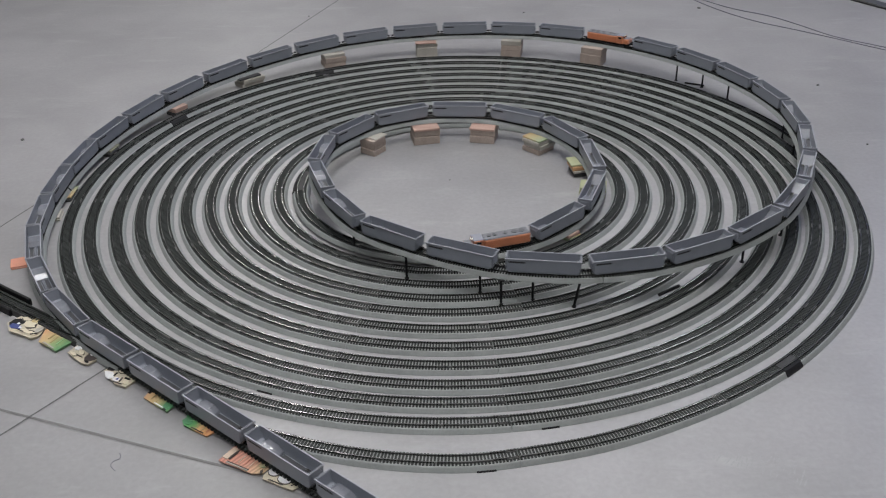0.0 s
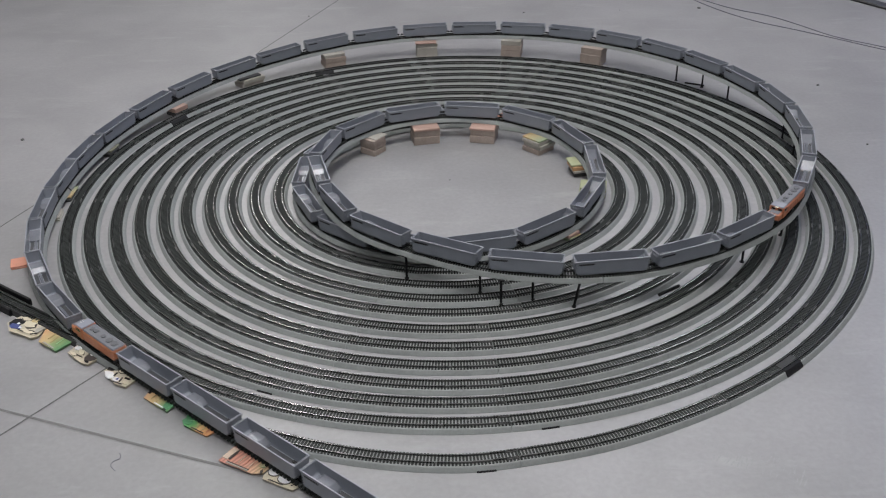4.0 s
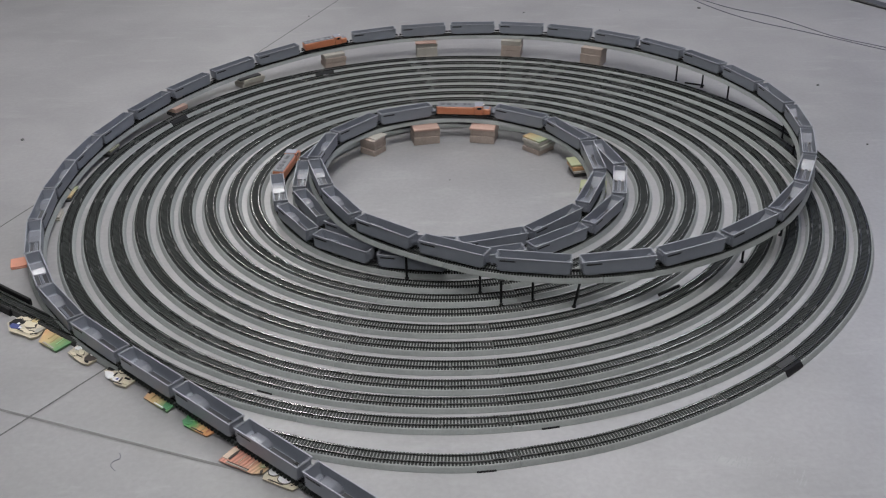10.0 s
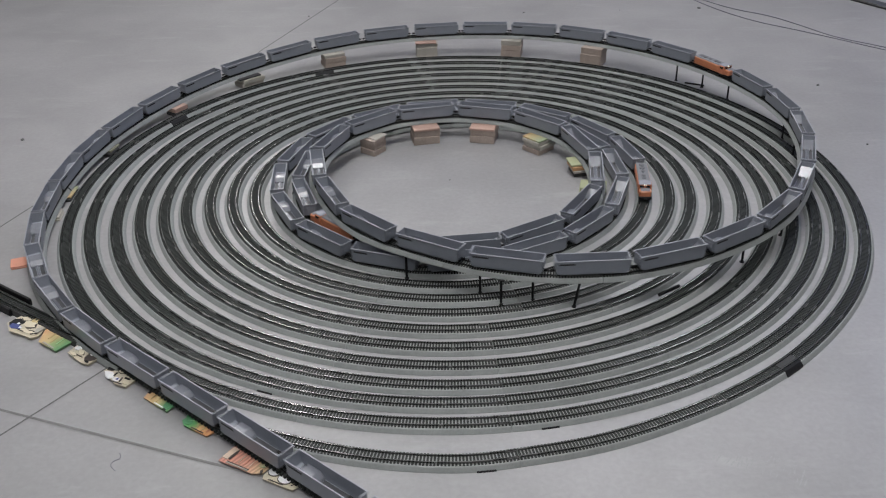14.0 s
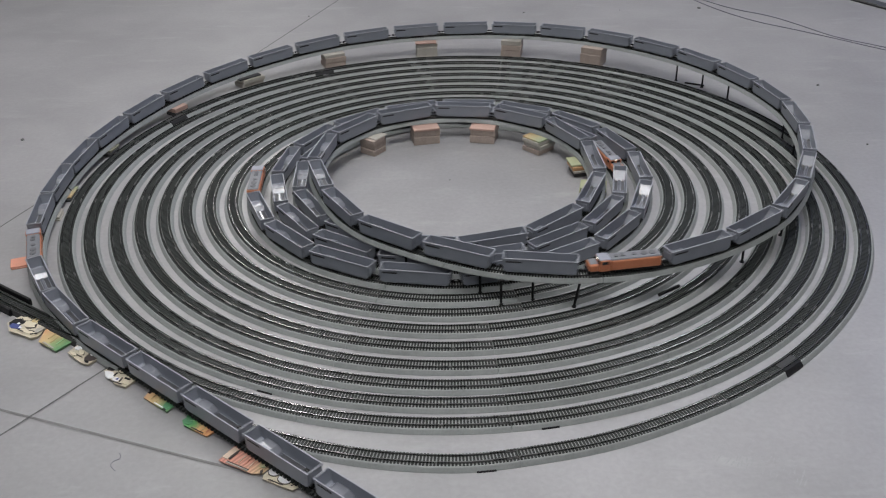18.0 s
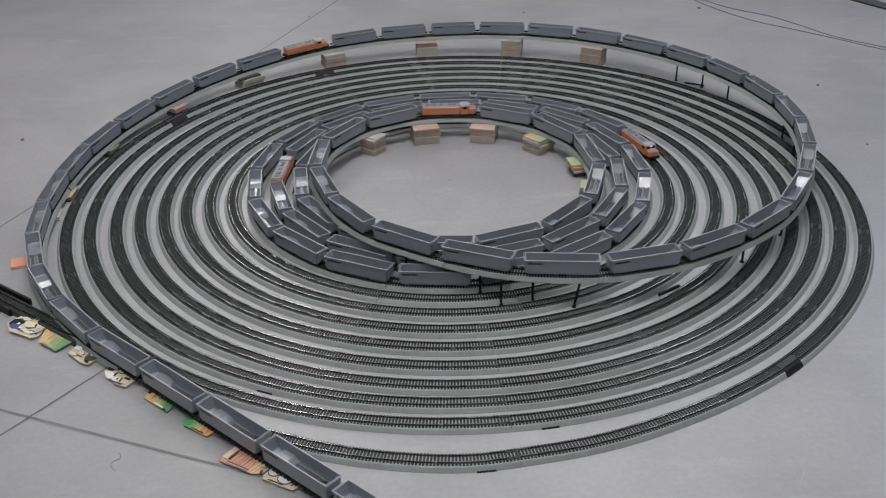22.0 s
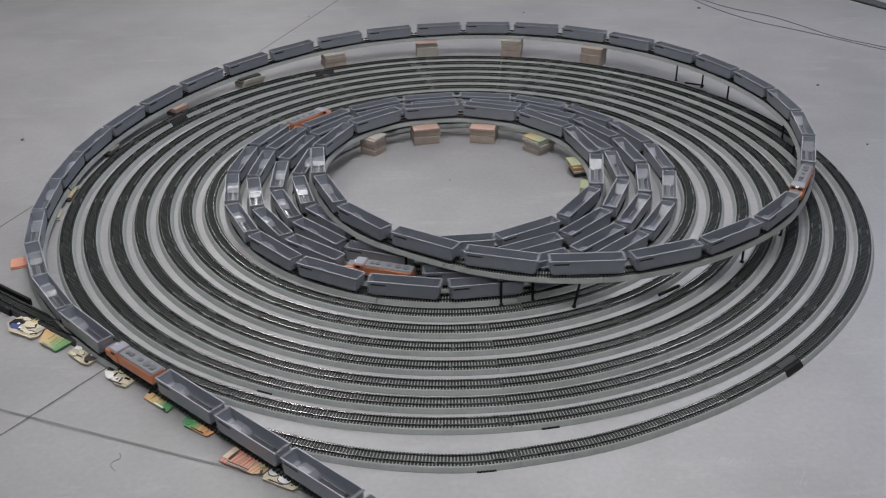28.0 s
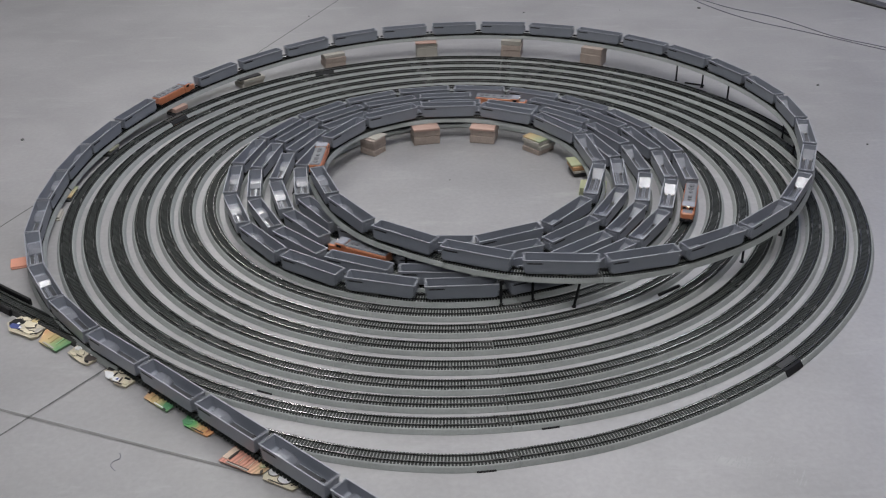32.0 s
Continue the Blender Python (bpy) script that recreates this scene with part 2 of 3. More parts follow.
# unevenness of each turn in millimetres at its left, top, right and front, from the inside out
UNEVEN = [(0.1, 0.0, -1.9, 1.8), (1.4, 0.0, 1.1, -0.3), (1.0, 2.1, -2.2, -2.4), (0.3, -0.4, 0.2, -1.3), (0.7, -1.1, 3.7, 0.2), (-1.6, -1.8, 6.0, 2.2),
          (-2.0, -0.4, 3.0, 3.4), (-2.8, -1.1, 0.5, 0.2), (0.2, 1.1, -2.0, -0.5)]
OUTLET = [(4320, .557), (4410, .5672), (4500, .5705), (4516, .5718), (4530, .5745), (4542, .5762), (4552.8, .5800), (4561, .5830), (4569, .5875), (4578, .595), (4584, .5987), (4590, .6040),
          (4597, .6030), (4602, .6005), (4608, .5965), (4614, .5930)]


def smooth(xs, ys, x):
    xs, ys, x = np.asarray(xs, float), np.asarray(ys, float), np.asarray(x, float)
    h = np.diff(xs)
    d = np.diff(ys) / h
    m = np.zeros(len(xs))
    m[1:-1] = (d[:-1] * h[1:] + d[1:] * h[:-1]) / (h[1:] + h[:-1])
    m[0], m[-1] = d[0], d[-1]
    i = np.clip(np.searchsorted(xs, x) - 1, 0, len(h) - 1)
    t = (x - xs[i]) / h[i]
    return (1 + 2 * t) * (1 - t) ** 2 * ys[i] + t * (1 - t) ** 2 * h[i] * m[i] + t * t * (3 - 2 * t) * ys[i + 1] + t * t * (t - 1) * h[i] * m[i + 1]


def plan():
    knots = [(a, r, z) for a, r, z in RAMP + HELIX]
    for turn, row in enumerate(UNEVEN):
        for q, dr in enumerate(row):
            a = 1080 + 360 * turn + 90 * q
            knots.append((a, SPIRAL_R + SPIRAL_PITCH * (a - 4680) / 360 + dr / 1000, 0.0))
    knots.insert(len(RAMP) + len(HELIX), (990, SPIRAL_R + SPIRAL_PITCH * (990 - 4680) / 360 + .0005, 0.0))
    knots += [(a, r, 0.0) for a, r in OUTLET]
    k = np.array(knots)
    ang = np.arange(-49.5, 4614.01, 0.5)
    r = smooth(k[:, 0], k[:, 1], ang)
    z = np.maximum(smooth(k[:, 0], k[:, 2], ang), 0)
    a = np.radians(ang)
    pts = np.stack([-r * np.cos(a), r * np.sin(a), z], 1)
    run = np.arange(7.6, 0, -0.02)
    lead = pts[0] - np.array([-.7604, .6494, 0]) * run[:, None]
    pts = np.vstack([lead, pts])
    s = np.concatenate([[0], np.cumsum(np.linalg.norm(np.diff(pts, axis=0), axis=1))])
    angles = np.concatenate([-49.5 - run, ang])
    return s - np.interp(90, angles, s) + 1.4622, pts, angles


LINE_S, LINE_P, LINE_A = plan()


def on_line(s):
    return np.stack([np.interp(s, LINE_S, LINE_P[:, i]) for i in range(3)], -1)


def s_at(angle):
    return float(np.interp(angle, LINE_A, LINE_S))


# ---- hall: ceiling and walls stay out of view, added to bounce light ----
def slab(name, x0, x1, y0, y1, z0, z1, material, label, category):
    bm = box(bmesh.new(), x0, x1, y0, y1, z0, z1)
    return tagged(new(name, finish(bm, name, material)), label, category, kind="structure")


HX0, HX1, HY0, HY1, HZ = -7.0, 8.0, -8.0, 9.0, 2.8
slab("floor", HX0, HX1, HY0, HY1, -0.2, 0.0, M_FLOOR, "smooth pale grey concrete hall floor with hairline joints", "floor")
slab("ceiling", HX0, HX1, HY0, HY1, HZ, HZ + 0.2, M_CEIL, "unseen plain light grey ceiling that bounces lamp light", "ceiling")
slab("wall_west", HX0 - 0.2, HX0, HY0, HY1, 0, HZ, M_WALL, "unseen plain wall that bounces lamp light", "wall")
slab("wall_east", HX1, HX1 + 0.2, HY0, HY1, 0, HZ, M_WALL, "unseen plain wall that bounces lamp light", "wall")
slab("wall_south", HX0 - 0.2, HX1 + 0.2, HY0 - 0.2, HY0, 0, HZ, M_WALL, "unseen plain wall that bounces lamp light", "wall")
slab("wall_north", HX0 - 0.2, HX1 + 0.2, HY1, HY1 + 0.2, 0, HZ, M_WALL, "unseen plain wall that bounces lamp light", "wall")


def ceiling_lamp(x, y, k, tint, turn, width):
    t = thing("ceiling_lamp", "unseen white ceiling lamp with a long glowing diffuser", "lamp", "ceiling lamps of the hall", at=pose(x, y, HZ - 0.09, 0, 0, turn))
    part("housing", box(bmesh.new(), -0.09, 0.09, -0.75, 0.75, 0.03, 0.09, 0.008), M_WHITE, t)
    part("diffuser", box(bmesh.new(), -0.07, 0.07, -0.72, 0.72, 0.0, 0.03, 0.008), M_LAMP, t, "glowing white diffuser")
    la = bpy.data.lights.new("lamp_light", "AREA")
    la.shape, la.size, la.size_y, la.energy, la.color = "RECTANGLE", width, 1.5, LAMP_POWER * k, tint
    lo = new("lamp_light", la)
    lo.matrix_basis = pose(x, y, HZ - 0.12, 0, 0, turn)


for spot in LAMP_SPOTS:
    ceiling_lamp(*spot)


def joint(name, a, b, w=0.0035, material=None):
    a, b = Vector(a), Vector(b)
    n = Vector((-(b - a).y, (b - a).x)).normalized() * w / 2
    v = [(*(a + n), 0.0006), (*(a - n), 0.0006), (*(b - n), 0.0006), (*(b + n), 0.0006)]
    return tagged(new(name, mesh_of(name, v, [(0, 1, 2, 3)], material or M_JOINT)), "dark hairline joint in the concrete floor", "floor joint", kind="structure")


# ---- track ----
BED = [(-.0125, 0), (-.0122, .0008), (-.0098, .0046), (-.0090, .0052), (.0090, .0052), (.0098, .0046), (.0122, .0008), (.0125, 0)]


def frames_along(s0, s1, step):
    n = max(2, int(math.ceil((s1 - s0) / step)) + 1)
    s = np.linspace(s0, s1, n)
    c = on_line(s)
    t = on_line(s + 0.002) - on_line(s - 0.002)
    t /= np.linalg.norm(t, axis=1)[:, None]
    side = np.stack([-t[:, 1], t[:, 0], np.zeros(n)], 1)
    side /= np.linalg.norm(side, axis=1)[:, None]
    return c, t, side


def sweep(profile, c, side, origin):
    verts, faces, k = [], [], len(profile)
    for p0, n0 in zip(c, side):
        for o, h in profile:
            verts.append(tuple(p0 + n0 * o + np.array([0, 0, h]) - origin))
    for i in range(len(c) - 1):
        for j in range(k):
            a, b = i * k + j, i * k + (j + 1) % k
            faces.append((a, b, b + k, a + k))
    faces.append(tuple(range(k - 1, -1, -1)))
    faces.append(tuple((len(c) - 1) * k + j for j in range(k)))
    return verts, faces


def ties(s0, s1, origin, pitch=0.00345, half=.0081, wide=.00102, foot=.0050):
    n = max(1, int(round((s1 - s0) / pitch)))
    step = (s1 - s0) / n
    s = s0 + (np.arange(n) + 0.5) * step
    c = on_line(s)
    t = on_line(s + 0.002) - on_line(s - 0.002)
    t /= np.linalg.norm(t, axis=1)[:, None]
    verts, faces = [], []
    for p0, d in zip(c, t):
        side = np.array([-d[1], d[0], 0.0])
        base = len(verts)
        for z in (foot, .0062):
            for a, b in ((-1, -1), (1, -1), (1, 1), (-1, 1)):
                verts.append(tuple(p0 - origin + side * a * half + d * b * wide + np.array([0, 0, z])))
        for q in ((4, 5, 6, 7), (0, 1, 5, 4), (1, 2, 6, 5), (2, 3, 7, 6), (3, 0, 4, 7)):
            faces.append(tuple(base + i for i in q))
    return verts, faces


PLAIN = [(-.0066, .0022), (-.0066, .0046), (.0066, .0046), (.0066, .0022)]


def track_section(s0, s1, label, group, bed=None):
    o = on_line(np.array([(s0 + s1) / 2]))[0]
    t = thing("track_section", label, "model railway track", group, at=pose(*o))
    c, d, side = frames_along(s0 + .00025, s1 - .00025, 0.012)
    part("roadbed", mesh_of("roadbed", *sweep(bed or BED, c, side, o), M_DARK if bed else M_BED), None, t)
    if not bed:
        part("tie_bed", mesh_of("tie_bed", *sweep([(-.0076, .0050), (-.0076, .00530), (.0076, .00530), (.0076, .0050)], c, side, o), M_TIEBED), None, t)
    for sg in (-1, 1):
        g = sg * .00495
        prof = [(g - .0005, .0058), (g - .00034, .0063), (g - .00034, .0071), (g - .00048, .0074), (g - .00048, .0079), (g + .00048, .0079),
                (g + .00048, .0074), (g + .00034, .0071), (g + .00034, .0063), (g + .0005, .0058)]
        part("rail", mesh_of("rail", *sweep(prof, c, side, o), M_RAIL), None, t, "bare metal rail")
    if not bed:
        for sg in (-1, 1):
            part("rail_joiner", mesh_of("rail_joiner", *sweep([(sg * .00495 - .0011, .0056), (sg * .00495 - .0011, .0070), (sg * .00495 + .0011, .0070), (sg * .00495 + .0011, .0056)], c[:2], side[:2], o), M_JOINER), None, t)
    tagged(part("sleeper_strip", mesh_of("sleeper_strip", *(ties(s0, s1, o, .0052, .0094, .0012, .0030) if bed else ties(s0, s1, o)), M_TIE), None, t, "black plastic sleepers moulded in one strip"), kind="stuff")
    return t


def lay_track():
    a = -49.5
    cuts = [a]
    while a < 4613.9:
        r = np.linalg.norm(on_line(np.array([s_at(a)]))[0][:2])
        a = min(a + (22.5 if r > .37 else 30 if r > .27 else 45), 4614)
        cuts.append(a)
    for a0, a1 in zip(cuts, cuts[1:]):
        if a0 < 620:
            lab, grp = "grey raised curved track section with black sleepers on supports", "raised curved track sections"
        else:
            lab, grp = "grey curved track section with black sleepers on the floor", "curved track sections of the spiral"
        track_section(s_at(a0), s_at(a1), lab, grp)
    s = s_at(-49.5)
    while s > LINE_S[0] + 0.3:
        track_section(s - 0.248, s, "straight track section with black sleepers raised on printed cards", "straight track sections", PLAIN)
        s -= 0.248


lay_track()


# ---- vehicles ----
RAILTOP = 0.0079


def bogie(parent, x, wheel_r=.0029, half=.0065, axles=2, label="black wagon bogie"):
    bm = bmesh.new()
    for sg in (-1, 1):
        box(bm, -half - .003, half + .003, sg * .0066 - .0007, sg * .0066 + .0007, .0022, .0050, .0004)
    box(bm, -.0016, .0016, -.0068, .0068, .0030, .0056, .0004)
    b = part("bogie", bm, M_BOGIE, parent, label, pose(x, 0, 0))
    for i in range(axles):
        wx = -half + 2 * half * i / (axles - 1)
        bm = bmesh.new()
        for sg in (-1, 1):
            rod(bm, (wx, sg * .0042, wheel_r), (wx, sg * .0054, wheel_r), wheel_r, 14)
            rod(bm, (wx, sg * .0040, wheel_r), (wx, sg * .0043, wheel_r), wheel_r + .0004, 14)
        rod(bm, (wx, -.0045, wheel_r), (wx, .0045, wheel_r), .0007, 6)
        part("wheelset", bm, M_WHEEL, b)
    return b


def tub_mesh():
    """Open coal tub: outer skin, rim and inner skin with sloped ends."""
    L, W2, Z0, Z1, th = .0442, .0095, .0016, .0203, .0009
    bm = bmesh.new()
    ring = []
    for z, l, w in ((Z0, L - .0050, W2 - .0010), (Z0 + .0010, L - .0040, W2 - .0002), (Z0 + .0035, L - .0008, W2), (Z1 - .0016, L, W2), (Z1 - .0014, L + .0005, W2 + .0005),
                    (Z1, L + .0005, W2 + .0005), (Z1, L - th, W2 - th), (Z1 - .002, L - th, W2 - th), (Z0 + .0056, L - .0030, W2 - th), (Z0 + .0022, L - .0120, W2 - .0016)):
        ring.append([bm.verts.new((sx * l, sy * w, z)) for sx, sy in ((-1, -1), (1, -1), (1, 1), (-1, 1))])
    for a, b in zip(ring, ring[1:]):
        for j in range(4):
            bm.faces.new((a[j], a[(j + 1) % 4], b[(j + 1) % 4], b[j]))
    bm.faces.new(ring[0])
    bm.faces.new(ring[-1])
    es = [e for e in bm.edges if abs(e.verts[0].co.z - e.verts[1].co.z) > .008]
    bmesh.ops.bevel(bm, geom=es, offset=.0007, segments=2, affect="EDGES")
    return bm


def wagon():
    t = thing("coal_wagon", "grey plastic open coal wagon running on the track", "model wagon", "wagons of the train")
    body = part("tub", tub_mesh(), M_TUB, t)
    bm = bmesh.new()
    # rim grey is lifted to paint in the highlight along the edge
    rim = [[bm.verts.new((sx * l, sy * w, z)) for sx, sy in ((-1, -1), (1, -1), (1, 1), (-1, 1))] for z, l, w in
           ((.0197, .0448, .0101), (.0206, .0447, .0100), (.0206, .0436, .0088), (.0197, .0436, .0088))]
    for a, b in zip(rim, rim[1:] + rim[:1]):
        for j in range(4):
            bm.faces.new((a[j], a[(j + 1) % 4], b[(j + 1) % 4], b[j]))
    part("rim", bm, M_RIM, body, "top rim, paler for its edge highlight")
    # hump over the middle and the twin troughs behind it
    bm = bmesh.new()
    rows = [(.0382, .0052), (.0322, .0100), (.0315, .0104), (.0172, .0104), (.0165, .0101), (.0106, .0058), (.0101, .0034)]
    top = [[bm.verts.new((x, sy * .0083, z)) for sy in (-1, 1)] for x, z in rows]
    low = [[bm.verts.new((x, sy * .0080, .0030)) for sy in (-1, 1)] for x, z in rows]
    for i in range(len(rows) - 1):
        bm.faces.new((top[i][0], top[i][1], top[i + 1][1], top[i + 1][0]))
        bm.faces.new((top[i][0], top[i + 1][0], low[i + 1][0], low[i][0]))
        bm.faces.new((top[i][1], low[i][1], low[i + 1][1], top[i + 1][1]))
    part("slope_sheet", bm, M_TUBIN, body, "raised sheet inside the tub, darkened for the inner shade")
    # sloped sheet against the other end
    bm = bmesh.new()
    prof = [(-.0418, .0143), (-.0412, .0141), (-.0278, .0040), (-.0274, .0034), (-.0418, .0034)]
    sides = [[bm.verts.new((x, sy * .0083, z)) for x, z in prof] for sy in (-1, 1)]
    for i in range(len(prof)):
        j = (i + 1) % len(prof)
        bm.faces.new((sides[0][i], sides[0][j], sides[1][j], sides[1][i]))
    bm.faces.new(sides[0])
    bm.faces.new(sides[1])
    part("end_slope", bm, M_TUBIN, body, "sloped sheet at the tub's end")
    bm = bmesh.new()
    box(bm, -.0270, .0100, -.0017, .0017, .0036, .0060, .0005)
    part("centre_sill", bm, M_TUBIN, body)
    # flat dark strips stand in for the shadow in the hopper openings
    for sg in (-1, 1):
        part("hopper_slot", box(bmesh.new(), -.0260, .0095, sg * .0047 - .0022, sg * .0047 + .0022, .0034, .0043, .0002), M_SLOT, body, "dark strip for the shade in a hopper slot")
    for sg in (-1, 1):
        bm = bmesh.new()
        box(bm, -.0095, .0095, -.00025, .00025, -.0011, .0011, .0002)
        part("marking", bm, M_MARK, body, "dark printed bar", pose(sg * .0310, sg * .0095, .0160, 0, 0, 0))
    for sg in (-1, 1):
        part("end_panel", box(bmesh.new(), sg * .0441 - .0005, sg * .0441 + .0009, -.0060, .0060, .0085, .0165, .0004), M_TUB, body)
    for sg in (-1, 1):
        bogie(t, sg * .0325)
        bm = bmesh.new()
        box(bm, .0375, .0470, -.0011, .0011, .0040, .0056, .0003)
        box(bm, .0462, .0493, -.0017, .0017, .0030, .0062, .0005)
        part("coupler", bm, M_BLACK, t, "black coupler", pose(0, 0, 0, 0, 0, 0 if sg > 0 else 180))
    for sg in (-1, 1):
        part("end_platform", box(bmesh.new(), sg * .0400 - .0035, sg * .0400 + .0035, -.0062, .0062, .0042, .0060, .0005), M_TUB, t)
    return t


LOW = 0.80


def locomotive():
    t = thing("diesel_locomotive", "orange and silver hood diesel locomotive pulling grey wagons", "model locomotive", "locomotives of the train")
    bm = bmesh.new()
    box(bm, -.0460, .0460, -.0084, .0084, .0048, .0066, .0005)
    box(bm, -.0460, -.0430, -.0092, .0092, .0035, .0090, .0006)
    box(bm, .0430, .0460, -.0092, .0092, .0035, .0090, .0006)
    part("underframe", bm, M_BLACK, t)
    bm = bmesh.new()
    box(bm, -.0435, .0190, -.0090, .0090, .0062, .0226, .0012)
    hood = part("long_hood", bm, M_ORANGE, t, "orange hood")
    for i in range(7):
        x = -.036 + i * .008
        for sg in (-1, 1):
            part("hood_door", box(bmesh.new(), x - .0028, x + .0028, sg * .0090 - .00025, sg * .0090 + .00025, .0090, .0205, .0001), M_ORANGE, hood)
    bm = bmesh.new()
    box(bm, -.0434, .0188, -.0083, .0083, .0224, .0248, .0014)
    roof = part("roof", bm, M_SILVER, t, "silver grey roof")
    for x in (-.034, -.024, -.012, .010):
        bm = bmesh.new()
        rod(bm, (x, 0, .0246), (x, 0, .0258), .0042 if x < -.02 else .0030, 16)
        part("roof_fan", bm, M_FAN, roof, "grey round fan")
    bm = bmesh.new()
    box(bm, .0000, .0050, -.0030, .0030, .0246, .0264, .0005)
    part("exhaust", bm, M_FAN, roof)
    bm = bmesh.new()
    box(bm, .0195, .0325, -.0095, .0095, .0062, .0250, .0010)
    cab = part("cab", bm, M_ORANGE, t, "orange cab")
    part("cab_roof", box(bmesh.new(), .0190, .0330, -.0088, .0088, .0246, .0264, .0011), M_CABROOF, cab, "slate grey cab roof")
    for sg in (-1, 1):
        part("cab_window", box(bmesh.new(), .0225, .0300, sg * .0095 - .0003, sg * .0095 + .0003, .0185, .0230), M_GLASS, cab)
        part("cab_window", box(bmesh.new(), .0322, .0328, sg * .0045 - .0028, sg * .0045 + .0028, .0192, .0232), M_GLASS, cab)
    part("short_hood", box(bmesh.new(), .0325, .0445, -.0086, .0086, .0062, .0190, .0018), M_ORANGE, t, "orange nose")
    part("nose_top", box(bmesh.new(), .0335, .0432, -.0066, .0066, .0187, .0197, .0008), M_SILVER, t, "silver nose top")
    for sg in (-1, 1):
        bm = bmesh.new()
        rod(bm, (.0328, sg * .0011, .0246), (.0336, sg * .0011, .0246), .0009, 8)
        part("headlight", bm, M_BEAM, cab, "glowing headlight")
    part("fuel_tank", box(bmesh.new(), -.0105, .0105, -.0078, .0078, .0022, .0072, .0012), M_BLACK, t)
    for x in (-.0290, .0290):
        bogie(t, x, .0031, .0085, 2, "black locomotive bogie")
    for sg in (-1, 1):
        bm = bmesh.new()
        box(bm, .0450, .0480, -.0011, .0011, .0040, .0056, .0003)
        box(bm, .0470, .0494, -.0017, .0017, .0030, .0062, .0005)
        part("coupler", bm, M_BLACK, t, "black coupler", pose(0, 0, 0, 0, 0, 0 if sg > 0 else 180))
    for ob in t.children_recursive:
        if ob.name.split(".")[0] not in ("bogie", "wheelset", "coupler"):
            for v in ob.data.vertices:
                v.co.z *= LOW
    return t


PITCH, COUNT, EACH = 0.0990, 118, 26
RUN = [(0, 4.3678), (1, 4.5681), (2, 4.7684), (3, 4.9725), (3.5, 5.0760), (5.5, 5.4835), (6, 5.5810), (7, 5.7655), (8, 5.9590), (9, 6.1600),
       (10, 6.3640), (11, 6.5660), (12, 6.7670), (13, 6.9720), (14, 7.1815), (14.5, 7.2870), (16.5, 7.7110), (17, 7.8177), (18, 8.0325),
       (19, 8.2480), (20, 8.4635), (21, 8.6804), (22, 8.8984), (23, 9.1180), (24, 9.3410), (25, 9.5670), (25.5, 9.6810), (27.5, 10.1400),
       (28, 10.2555), (29, 10.4845), (30, 10.7142), (31, 10.9450), (32, 11.1776)]


# the couplers are pressed together on the climb and drawn out on the raised ring: place in the train, place on the line
SLACK = [(-8, -7.7975), (-.0138, .0130), (.15, .1709), (.35, .353), (.43, .429), (.53, .525), (.62, .609), (.70, .6845), (.82, .8045), (.91, .895),
         (1.02, 1.0095), (1.12, 1.110), (1.31, 1.3055), (1.46, 1.46), (2.3, 2.3), (2.75, 2.745), (2.95, 2.943), (3.08, 3.076), (3.25, 3.25), (3.9, 3.9),
         (4.1, 4.0964), (4.3, 4.3022), (4.5, 4.4904), (4.7, 4.696), (4.9, 4.8964), (5.2, 5.199), (5.5, 5.4994), (5.9, 5.9), (6.3, 6.304), (7.0, 7.012), (7.7, 7.720), (9.7, 9.722), (20, 20.022)]
# the leading half hangs back for a while and then runs up again: seconds, metres ahead of the rest
SURGE = [(0, .0026), (2, .0034), (3, .0023), (5.5, -.0055), (6, -.0168), (7, -.0232), (9, -.0102), (12, -.0042), (14, .0038), (17, .0063), (20, .0062), (24, .0080), (28, .0070), (32, .0050)]


def rail_pose(s, surge=0.0, half=.0325):
    s = float(np.interp(s, [q[0] for q in SLACK], [q[1] for q in SLACK]))
    s += surge * min(max((s - 2.3) / 1.3, 0), 1)
    a, b = (Vector(on_line(np.array([s + d]))[0]) for d in (-half, half))
    x = (b - a).normalized()
    y = Vector((-x.y, x.x, 0)).normalized()
    z = x.cross(y)
    m = Matrix((x, y, z)).transposed().to_4x4()
    return Matrix.Translation((a + b) / 2 + Vector((0, 0, RAILTOP))) @ m


def couple_train():
    cars = []
    first = {}
    for i in range(COUNT):
        kind = "loco" if i % EACH == 0 else "wagon"
        if kind not in first:
            first[kind] = locomotive() if kind == "loco" else wagon()
            cars.append(first[kind])
        else:
            cars.append(copy_thing(first[kind], Matrix.Identity(4)))
    return cars


TRAIN = couple_train()


# ---- floor joints and marks ----
joint("floor_joint_1", (-0.135, 1.385), (-0.398, 0.640), 0.0022)
joint("floor_joint_4", (-0.612, -0.010), (-0.88, -0.72), 0.0022)
joint("floor_joint_2", (-0.62, -0.7587), (-0.385, -0.4208), 0.0022)
joint("floor_joint_3", (-1.2, -0.240), (0.20, -0.7627), 0.0032, M_JOINTPALE)


def scratch(points, w=0.0005):
    cu = bpy.data.curves.new("floor_scratch", "CURVE")
    cu.dimensions = "3D"
    sp = cu.splines.new("NURBS")
    sp.points.add(len(points) - 1)
    for q, (x, y) in zip(sp.points, points):
        q.co = (x, y, 0.0004, 1)
    sp.use_endpoint_u = True
    sp.order_u = 3
    cu.bevel_depth, cu.bevel_resolution = w / 2, 1
    cu.materials.append(M_CABLE)
    return tagged(new("floor_scratch", cu), "thin dark curved scratch on the concrete floor", "scratch", kind="structure")


